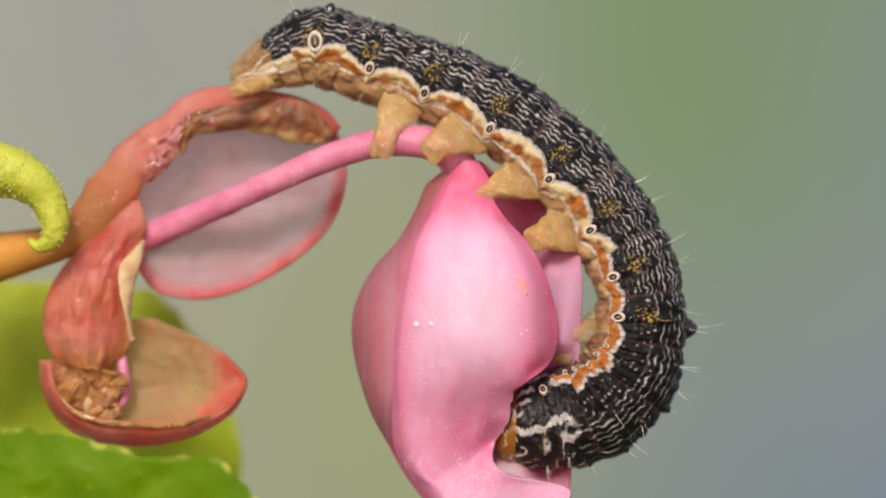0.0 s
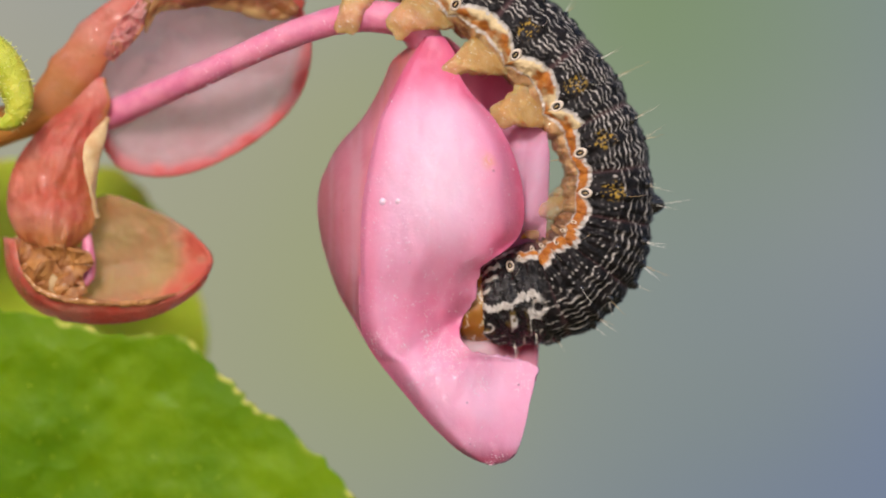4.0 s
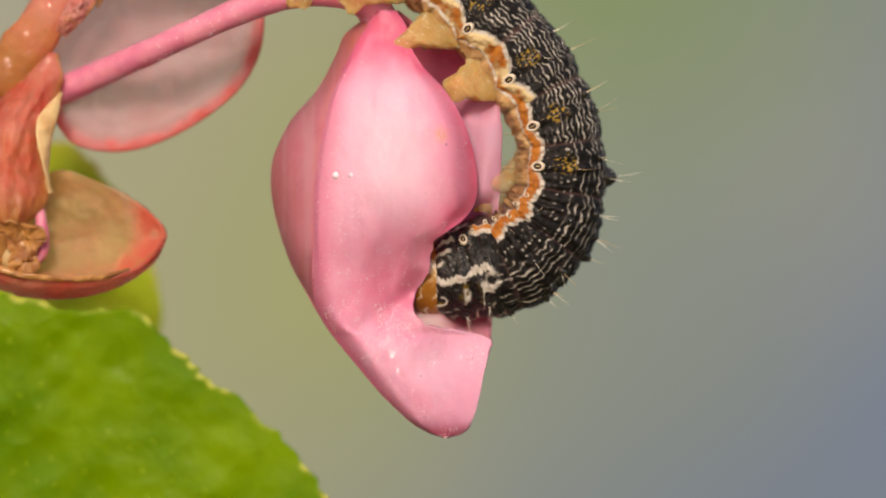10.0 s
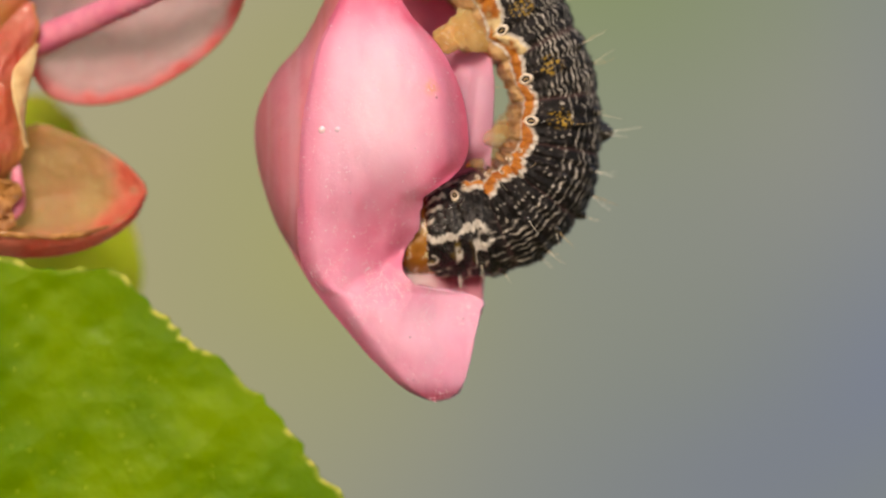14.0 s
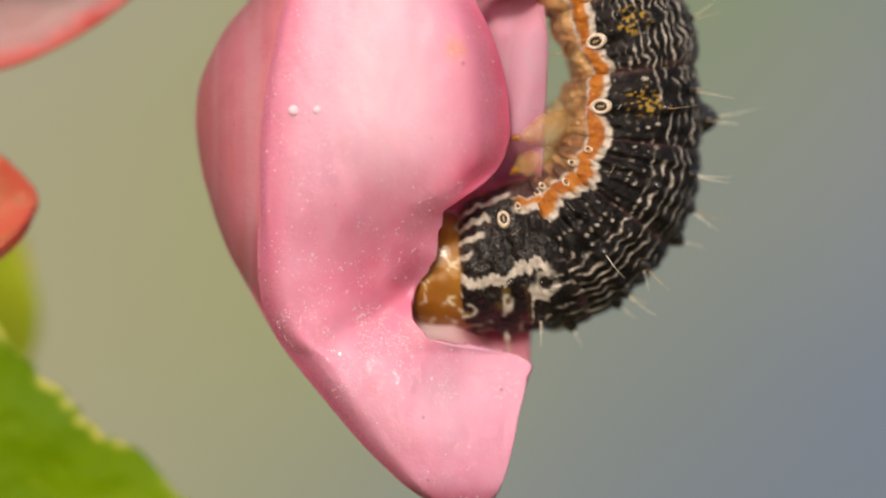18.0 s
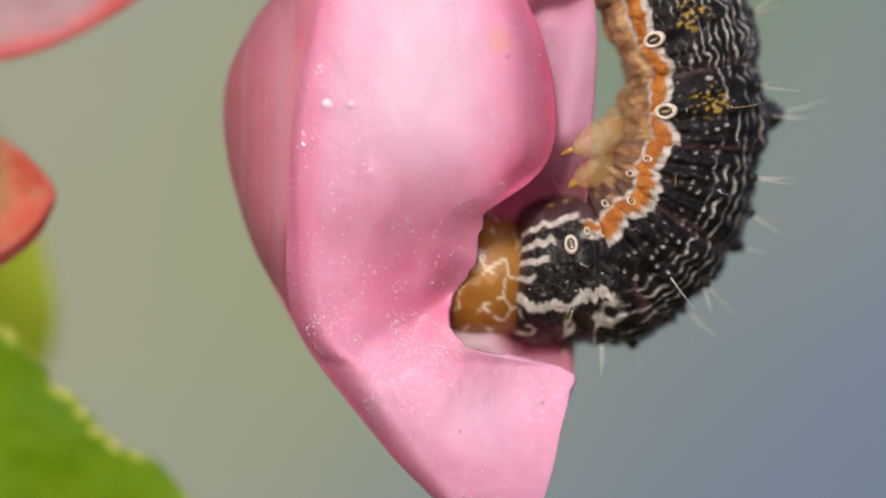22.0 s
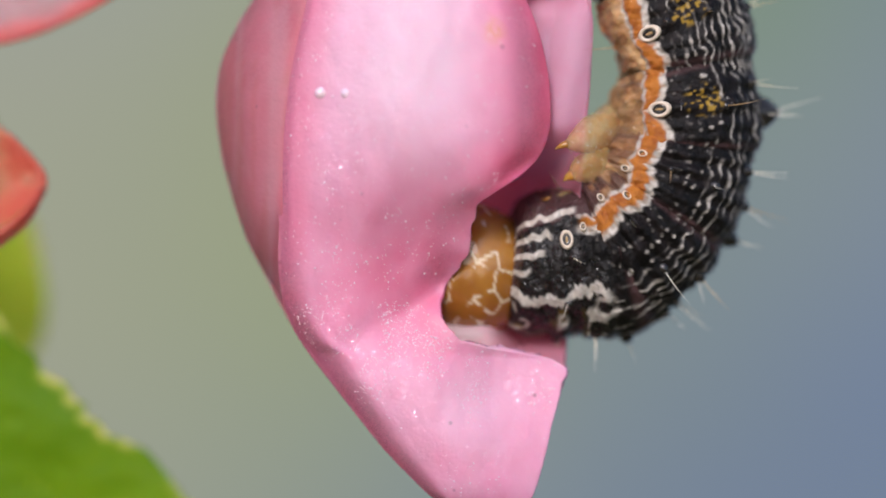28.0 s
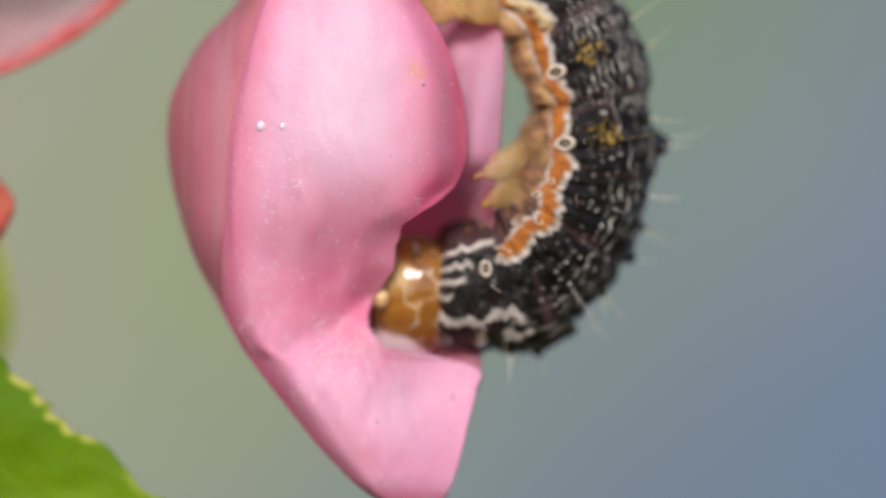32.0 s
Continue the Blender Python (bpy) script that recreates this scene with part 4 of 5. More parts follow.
def spine_at(s):
    """Centre, radius and outward direction in plan units at the arc length s."""
    c = np.stack([np.interp(s, ARC, SP[:, k]) for k in range(3)], -1)
    t = np.stack([np.interp(s, ARC, TAN[:, k]) for k in range(2)], -1)
    t = t / np.linalg.norm(t, axis=-1, keepdims=True)
    return c[..., :2], c[..., 2], np.stack([t[..., 1], -t[..., 0]], -1), t


def skin_point(s, phi, lift=1.0, roll=0.0):
    """A plan point (a, b, d) on the skin: phi degrees round from the back towards the viewer."""
    c, r, n, t = spine_at(np.asarray(s, float))
    ph = np.radians(np.asarray(phi, float) + roll)
    a = c[..., 0] + r * lift * np.cos(ph) * n[..., 0]
    b = c[..., 1] + r * lift * np.cos(ph) * n[..., 1]
    return a, b, DEPTH - r * lift * 0.95 * np.sin(ph)


DEPTH = 30.0


def segment_mesh(k):
    """One ring of the body, from cut k to cut k + 1."""
    s0, s1 = AT[k], AT[k + 1]
    length = s1 - s0
    lap = 7.0 if k < 7 else 13.0
    front = k == 12
    ns = int((length + 2 * lap) / 1.5)
    s = np.linspace(s0 - (lap if k else 0), s1 + (0 if front else lap), ns)[:, None]
    fine = np.linspace(-60, 215, 275)
    phi = np.r_[fine, np.linspace(218, 296, 16)][None, :]
    q = (s - s0) / length
    ph = np.radians(phi)
    c, r, n, t = spine_at(s)
    vis = np.clip(phi, -60, 240)
    # rings and folds
    edge = np.minimum(q, 1 - q)
    bulge = 1.0 - 0.06 * (1 - smooth(-0.04, 0.12, edge)) - 0.05 * smooth(0.0, -0.06, edge)
    rings = 0.018 * np.cos(2 * math.pi * q * (4 if k < 10 else 5)) * smooth(0.08, 0.2, edge)
    coarse = 0.10 * (fbm(s / 16, vis / 14, 5) - 0.5)
    fold = (1 - smooth(0.0, 0.06, np.abs(edge) + 0.02 * (vn(vis / 9, 0 * vis, k) - 0.5))) * (0.4 + 0.6 * vn(vis / 14, 0 * vis, k + 5))
    # white lines that run along the body
    fore = k >= 9
    wob = (0.7 if fore else 1.0) * (vn(s / 17, vis / 26, 11 + k) - 0.5) + (0.55 if fore else 0.75) * (vn(s / 6.5, vis / 8, 31 + k) - 0.5)
    step = (760.0 if fore else 560.0) / float(np.mean(r))
    lane = vis / step + wob
    idx = np.floor(lane)
    f = np.abs(lane - idx - 0.5)
    width = (0.095 if k < 9 else 0.075) + 0.13 * (vn(s / 11, idx * 7.7, 41) - 0.4)
    line = smooth(width + 0.07, width - 0.05, f) * smooth(0.24 if fore else 0.28, 0.40 if fore else 0.42, vn(s / (19 if fore else 13), idx * 3.3, 51)) * (0.7 if fore else 1.0)
    if fore:
        # the black band above the stripe carries small pale dots in place of lines
        dots = smooth(0.30, 0.2, np.hypot((s / 7.5 + hash2(idx, 0 * idx, 3)) % 1.0 - 0.5, f * 1.3)) * (hash2(np.floor(s / 7.5 + hash2(idx, 0 * idx, 3)), idx, 5) > 0.68)
        line = line * smooth(74, 62, vis) + 0.75 * dots * smooth(60, 70, vis)
    arch = np.abs(np.sin(math.pi * (q - (BREATH[k] - s0) / length if k in BREATH and k < 12 else q - 0.47))) ** 0.6
    line = line * (0.45 + 0.75 * smooth(0.3, 0.6, vn(s / 2.6, vis / 3, 57)))
    up = STRIPE + 9 - (9 if k < 3 else 0) - (14 if k < 2 else 0) - (27.0 if k < 8 else 16.0) * arch + 3.0 * (vn(s / 6, 0 * s, 60) - 0.5)
    low = STRIPE + (21 if k < 8 else 14) - (5 if k < 3 else 0) - (13.0 if k < 8 else 5.0) * arch + 3.0 * (vn(s / 8, 0 * s, 61) - 0.5)
    if k == 1:
        up, low = STRIPE - 18 + 3.0 * (vn(s / 6, 0 * s, 60) - 0.5), STRIPE + 10 + 3.0 * (vn(s / 8, 0 * s, 61) - 0.5)
    if k >= 10:
        up = STRIPE + (3 if k == 12 else 0) - (4.0 if k == 12 else 8.0) * arch + 3.0 * (vn(s / 6, 0 * s, 60) - 0.5)
        low = STRIPE + 12 - 4.0 * arch + 3.0 * (vn(s / 8, 0 * s, 61) - 0.5)
    dark = smooth(up - 1, up - 3, vis)
    line = line * (0.15 + 0.85 * smooth(STRIPE - 22, STRIPE - 38, vis) + 0.45 * (vn(s / 7, vis / 8, 63) > 0.62)) * smooth(up - 4, up - 8, vis) * (1 - 0.75 * fold) * (0.45 + 0.55 * smooth(5, 30, vis))
    # bare black patches round the bristle bases, and the speckled ochre spot
    yellow = np.zeros_like(line)
    for pq, pp, pr in ((0.52, 62, 12), (0.30, 28, 11), (0.62, 12, 9), (0.45, 96, 10)):
        g = np.exp(-(((q - pq) * length / (pr * 0.85)) ** 2 + ((vis - pp) / pr) ** 2))
        line = line * (1 - 0.9 * smooth(0.35, 0.7, g))
        coarse = coarse + 0.045 * g ** 2
    if 2 <= k < 10:
        g = np.exp(-(((q - 0.42) * length / 17) ** 2 + ((vis - 78) / 15) ** 2))
        yellow = smooth(0.25, 0.6, g) * smooth(0.6, 0.68, vn(s / 2.6, vis / 3.0, 71 + k))
        line = line * (1 - 0.8 * smooth(0.3, 0.6, g))
    far = smooth(-58, -45, vis) * smooth(213, 200, vis)
    line = line * far
    # the side stripe: orange inside, scalloped ivory edges
    stripe = smooth(up - 1, up + 1, vis) * smooth(low + 1, low - 1, vis)
    beads = 0.3 + 1.15 * vn(s / 3.4, vis / 5, 81)
    border = np.clip(smooth(3.6, 1.6, np.abs(vis - up)) * beads + smooth(2.6, 1.0, np.abs(vis - low)) * 0.85 * beads, 0, 1)
    orange = stripe * smooth(0.25, 0.6, fbm(s / 24, vis / 14, 91) + (0.45 if k >= 8 else 0.0) - 0.25 * smooth(up + 9, up + 3, vis) * (k < 8))
    orange = orange * (0.25 if k == 1 else 1.0)
    pale = stripe * (1 - orange)
    tan = smooth(low - 1, low + 1.5, vis)
    below = tan + 0.0
    if 9 <= k < 12:
        lumps = smooth(0.42, 0.66, vn(s / 10, vis / 9, 66))
        tan = tan * {9: 0.65 + 0.3 * lumps, 10: 0.42 + 0.42 * lumps, 11: 0.12 + 0.5 * lumps}[k]
    if k >= 11:
        bare = smooth(-0.1, 0.1, q) if front else 0.8 * smooth(0.45, 0.85, q + 0.2 * (vn(s / 9, vis / 9, 64) - 0.5))
        tan = tan * (1 - bare)
    if front:
        orange, pale = orange * (1 - smooth(0.30, 0.4, q)), pale * (1 - smooth(0.30, 0.4, q))
    white = np.clip(np.maximum(line, border), 0, 1)
    if front:
        shield = smooth(0.10, 0.2, q) * smooth(96, 88, vis + 0 * s) + smooth(0.36, 0.42, q) * smooth(88, 96, vis) * smooth(140, 132, vis)
        white = white * (1 - shield)
        bar = smooth(5.4, 3.2, np.abs(vis - 66 - 4 * np.sin(q * 6) - 5 * (vn(s / 7, 0 * s, 7) - 0.5) - 4 * (vn(s / 3, vis / 4, 8) - 0.5))) * smooth(0.12, 0.2, q)
        curl = smooth(4, 2, np.abs(np.hypot((q - 0.2) * length, (vis - 58) * 1.6) - 12)) * smooth(-6, 4, (0.26 - q) * length)
        bar2 = sum(smooth(3.2, 1.8, np.abs(vis - m - 4 * vn(s / 9, 0 * s, m))) * smooth(m2, m2 + 0.06, q) for m, m2 in ((84, 0.84), (97, 0.70), (110, 0.62), (124, 0.36)))
        dots = smooth(0.085, 0.05, np.abs(vn(s / 15, vis / 12, 107) - 0.5)) * smooth(0.38, 0.5, vn(s / 8, vis / 9, 109)) * smooth(60, 54, vis) * smooth(-56, -48, vis)
        white = np.clip(white + shield * np.clip(bar + curl + bar2 + dots, 0, 1), 0, 1)
        yellow = 0.4 * smooth(0.5, 0.7, vn(s / 11, vis / 14, 117)) * smooth(60, 55, vis) * smooth(22, 34, vis) * smooth(0.3, 0.6, q)
        bulge = np.where(q > 0.9, bulge * (1 - 0.12 * smooth(0.93, 1.0, q)), bulge)
    if k == 0:
        # the tail end is ochre all over, with a cream side
        tan = np.maximum(tan, smooth(70, 84, vis))
        cap = np.clip(smooth(84, 70, vis) * smooth(0.36, 0.54, fbm(s / 9, vis / 9, 143) + 0.5 * smooth(85, 45, s) - 0.2), 0, 1)
        yellow, tan = 0.35 * cap, np.maximum(tan, 0.75 * cap)
        pale, orange, white = np.maximum(pale, smooth(86, 92, vis) * smooth(120, 112, vis)), 0 * orange, np.clip(0.5 * white * smooth(0.5, 0.8, vn(s / 4, vis / 5, 141)) + 0.85 * smooth(88, 94, vis) * smooth(116, 108, vis) * smooth(0.3, 0.6, vn(s / 4, vis / 6, 145)), 0, 1)
    lift = bulge + rings * (1 - 0.9 * tan) * (1 - stripe) + coarse + 0.016 * white * dark + 0.05 * stripe * np.sin(np.clip((vis - up) / 17, 0, 1) * math.pi) + 0.012 * (vn(s / 3, vis / 3, 121) - 0.5)
    lift = lift + tan * (0.045 * (vn(s / 14, vis / 11, 133) - 0.5) + 0.13 * (vn(s / 45, vis / 13, 131) - 0.4) + 0.05 * np.sin(np.clip(q, 0, 1) * math.pi) * np.exp(-((vis - 152) / 14) ** 2))
    belly = -0.12 if k < 4 else 0.05 if k == 4 else 0.2
    lift = lift - belly * smooth(126, 168, vis) * (1 - smooth(225, 260, phi))
    pa = c[..., 0] + r * lift * np.cos(ph) * n[..., 0]
    pb = c[..., 1] + r * lift * np.cos(ph) * n[..., 1]
    pd = DEPTH - r * lift * 0.95 * np.sin(ph)
    if front:
        pa = pa - 14 * smooth(0.45, 1.0, q) * np.cos(ph + 0.6)
    attrs = {"white": white, "orange": orange, "pale": pale, "tan": np.clip(tan, 0, 1) * (1 - 0.5 * fold), "fold": np.clip(fold * dark + (0.8 * below if k >= 10 else 0), 0, 1), "yellow": yellow, "shield": shield * np.ones_like(white) if front else 0 * white}
    return PA(pa, pb, pd), attrs


def cap_closed(pts, attrs, which):
    """Draws the first or last ring of a tube together to a point."""
    i = 0 if which == 0 else -1
    tip = np.repeat(pts[i].mean(0)[None, None], pts.shape[1], 1)
    order = (lambda x, y: np.concatenate([y, x])) if which == 0 else (lambda x, y: np.concatenate([x, y]))
    return order(pts, tip), {k: order(v, v[i][None]) for k, v in attrs.items()}


def spiracle(seg, base, s, phi, size, names=("spiracle", "spiracle_slit", "spiracle_core")):
    """A breathing hole: an ivory ring round a dark slit, on the skin."""
    a, b, d = skin_point(s, phi, 1.035)
    c, r, n, t = spine_at(np.asarray(s, float))
    out = Vector(P(float(a), float(b), float(d))) - Vector(P(float(c[0]), float(c[1]), DEPTH))
    out.normalize()
    along = Vector((t[0], 0, -t[1])).normalized()
    side = out.cross(along).normalized()
    o = P(float(a), float(b), float(d)) + out * 0.5 * U
    th = np.linspace(0, 2 * math.pi, 26, endpoint=False)
    rows = []
    for rr, hh in ((1.35, -4), (1.35, 0.5), (1.1, 3.0), (0.85, 2.2), (0.75, -1)):
        rows.append([np.array(o + (side * (rr * size * math.cos(x)) + along * (rr * size * 0.68 * math.sin(x)) + out * hh) * U) for x in th])
    sheet(names[0], np.array(rows), RING, seg, wrap=True, base=base, label="ivory ring")
    rows = [[np.array(o + (side * (rr * size * math.cos(x)) + along * (rr * size * 0.66 * math.sin(x)) + out * hh) * U) for x in th]
            for rr, hh in ((0.84, -3), (0.82, 0.8), (0.5, 1.2), (0.2, 0.2), (0.01, 0.0))]
    sheet(names[1], np.array(rows), GLOSS_BLACK, seg, wrap=True, base=base, label="black slit")
    rows = [[np.array(o + (side * (rr * size * math.cos(x)) + along * (rr * size * 0.3 * math.sin(x)) + out * hh) * U) for x in th]
            for rr, hh in ((0.5, -2), (0.48, 1.2), (0.3, 1.9), (0.01, 2.0))]
    sheet(names[2], np.array(rows), STRAW, seg, wrap=True, base=base, label="ochre core")


def proleg(seg, base, path, radii):
    """A small fleshy false leg on the far side."""
    (a0, b0, d0), (a1, b1, d1) = path[-2:]
    ln = math.hypot(a1 - a0, b1 - b0)
    path = path + [(a1 + (a1 - a0) * 7 / ln, b1 + (b1 - b0) * 7 / ln, d1)]
    radii = radii + [radii[-1] * 0.75]
    closed_tube("proleg", path, radii, FLESH, seg, "tan fleshy proleg", base, 20, 34, 0.35, int(path[0][0]), flat=0.55)


def near_proleg(seg, base, one, two, d0, d1, thick, seed):
    """A broad fleshy false leg between two edges in the plan, flat and squarely cut at its foot."""
    q = np.linspace(0, 1, 46)
    e, f = spline(one, q), spline(two, q)
    th = np.linspace(0, 2 * math.pi, 36, endpoint=False)[None, :]
    qq = q[:, None]
    mid, half = 0.5 * (e + f), 0.5 * (f - e)
    rough = 1 + 0.34 * (fbm(qq * 9, np.cos(th) * 2 + np.sin(th) * 3, seed) - 0.5) + 0.16 * (vn(qq * 16, np.cos(th) * 4 + np.sin(th) * 5, seed + 3) - 0.5)
    w = np.cos(th)
    a = mid[:, :1] + half[:, :1] * w * rough
    b = mid[:, 1:2] + half[:, 1:2] * w * rough
    # two lobes at the foot, and a crease across the leg
    push = 7 * smooth(0.8, 1.0, qq) * (np.abs(w) - 0.45)
    axis = mid[-1] - mid[-8]
    axis = axis / np.linalg.norm(axis)
    a, b = a + axis[0] * push, b + axis[1] * push
    close = 0.35 * smooth(0.92, 1.0, qq) ** 2
    a, b = a + (mid[:, :1] - a) * close, b + (mid[:, 1:2] - b) * close
    deep = np.interp(q, np.linspace(0, 1, len(thick)), thick)[:, None]
    deep = deep * (1 - 0.16 * np.exp(-((qq - 0.55) / 0.07) ** 2)) * np.sqrt(1 - 0.85 * smooth(0.85, 1.0, qq))
    d = d0 + (d1 - d0) * smooth(0.0, 0.8, qq) - deep * np.sin(th) * rough
    pts = PA(a, b, d)
    tip = np.repeat(pts[-1].mean(0)[None, None], pts.shape[1], 1)
    sheet("proleg", np.concatenate([pts, tip]), FLESH, seg, wrap=True, base=base, label="tan fleshy proleg")


def bristle(seg, base, s, phi, length, lean=(0, 0, 0), pale=True):
    a, b, d = (float(x) for x in skin_point(s, phi, 1.0))
    c = spine_at(np.asarray(s, float))[0]
    root = np.array(P(a, b, d))
    out = root - np.array(P(float(c[0]), float(c[1]), DEPTH))
    out /= np.linalg.norm(out)
    tip = root + (out * length + np.array(lean)) * U
    hair("bristle", root - out * 3 * U, tip, 0.7 * U, HAIR_PALE if pale else HAIR_AMBER, seg, base, bend=np.array((0, 0, -0.12 * length)) * U)


def wart(seg, base, s, phi, size):
    """A shiny black bump from which bristles grow."""
    a, b, d = (float(x) for x in skin_point(s, phi, 0.99))
    c = spine_at(np.asarray(s, float))[0]
    root, mid = Vector(P(a, b, d)), Vector(P(float(c[0]), float(c[1]), DEPTH))
    out = (root - mid).normalized()
    x = out.orthogonal().normalized()
    y = out.cross(x)
    th = np.linspace(0, 2 * math.pi, 14, endpoint=False)
    rows = [[np.array(root + (x * (rr * size * math.cos(v)) + y * (rr * size * math.sin(v)) + out * (hh * size)) * U) for v in th]
            for rr, hh in ((1.25, -0.5), (1.0, 0.15), (0.75, 0.6), (0.42, 0.95), (0.12, 1.12), (0.01, 1.14))]
    sheet("tubercle", np.array(rows), GLOSS_BLACK, seg, wrap=True, base=base, label="shiny black tubercle")


def build_head(cat, base):
    at = np.array(P(918, 759, 26))
    th, ph = np.linspace(0, math.pi, 90)[:, None], np.linspace(0, 2 * math.pi, 140, endpoint=False)[None, :]
    # x to the mouth, y towards the viewer's far side, z up along the side of the head
    x, y, z = np.cos(th) + 0 * ph, np.sin(th) * np.cos(ph), np.sin(th) * np.sin(ph)
    seam = np.exp(-((z / 0.05) ** 2)) * smooth(-0.2, 0.3, x)
    rad = 1 - 0.018 * seam - 0.05 * smooth(0.5, 1.0, x) + 0.012 * (fbm(ph * 5, th * 5, 3) - 0.5)
    m = np.arange(90) + 0.5
    lat, lon = np.arccos(1 - 2 * m / 90), m * 2.39996
    jit = np.random.default_rng(4).normal(0, 0.07, (90, 3))
    seeds = np.stack([np.cos(lat), np.sin(lat) * np.cos(lon), np.sin(lat) * np.sin(lon)], -1) + jit
    gap = np.sort(np.linalg.norm(np.stack([x, y, z], -1)[:, :, None] - seeds, axis=-1), axis=-1)
    white = 0.8 * smooth(0.04, 0.015, gap[..., 1] - gap[..., 0]) * smooth(0.75, 0.45, x) * smooth(0.46, 0.56, vn(ph * 5, th * 7, 9))
    pale = 0.8 * smooth(0.25, 0.55, x) * smooth(0.1, 0.5, z)
    pts = np.stack([-(x * 66 * rad) * U, y * 64 * rad * U, z * 74 * rad * U], -1)
    turn = np.array(Euler((0, radians(-14), 0)).to_matrix())
    pts = pts @ turn.T + at
    head = sheet("head", pts, HEAD, cat, {"white": white, "pale": pale}, wrap=True, base=base, label="glossy amber head with white net marks", at=at - np.array(base))
    lb = at

    def local(px, py, pz):
        return turn @ (np.array((-px, py, pz)) * U) + lb

    def blob(name, p, r, mat, label, squash=(1, 1, 1)):
        a, e = np.linspace(0, math.pi, 10)[:, None], np.linspace(0, 2 * math.pi, 14, endpoint=False)[None, :]
        m = np.stack([np.cos(a) * squash[0] + 0 * e, np.sin(a) * np.cos(e) * squash[1], np.sin(a) * np.sin(e) * squash[2]], -1) * r * U
        sheet(name, m @ turn.T + local(*p), mat, head, wrap=True, base=np.array(base) + (at - np.array(base)), label=label)

    for k in range(6):
        an = radians(-70 + 44 * k)
        u, v = 0.10 + 0.10 * math.cos(an) + 0.01 * k, 0.60 + 0.10 * math.sin(an)
        y0 = -math.sqrt(max(0, 1 - u * u - v * v))
        blob("stemma", (60 * u, 64 * y0, 74 * v), 2.6, GLOSS_BLACK, "black eye")
    blob("labrum", (58, -24, 12), 18, CREAM, "pale upper lip", (0.6, 1.0, 0.8))
    blob("mandible", (64, -22, 26), 14, MANDIBLE, "dark mandible", (0.9, 0.8, 0.8))
    blob("mandible", (64, 14, 26), 14, MANDIBLE, "dark mandible", (0.9, 0.8, 0.8))
    blob("antenna", (52, -34, 50), 8, CREAM, "short pale antenna", (1.7, 0.6, 0.6))
    blob("palp", (60, -14, 44), 9, CREAM, "pale palp", (1.4, 0.7, 0.7))
    return head


def true_leg(seg, base, path, radii):
    """A jointed leg: a swollen, glassy base that tapers in rings to a dark claw."""
    closed_tube("true_leg", path, radii, GLASSY, seg, "jointed amber leg", base, 18, 44, 0.28, int(path[0][0]), flat=0.85)
    (a0, b0, d0), (a1, b1, d1) = path[-2:]
    tip = (a1 + 1.15 * (a1 - a0), b1 + 1.15 * (b1 - b0) + 2, d1)
    closed_tube("claw", [(a1, b1, d1), ((a1 + tip[0]) / 2, (b1 + tip[1]) / 2 - 1, d1), tip], [radii[-1] * 0.9, radii[-1] * 0.6, 0.6], AMBER, seg, "amber claw", base, 10, 10)


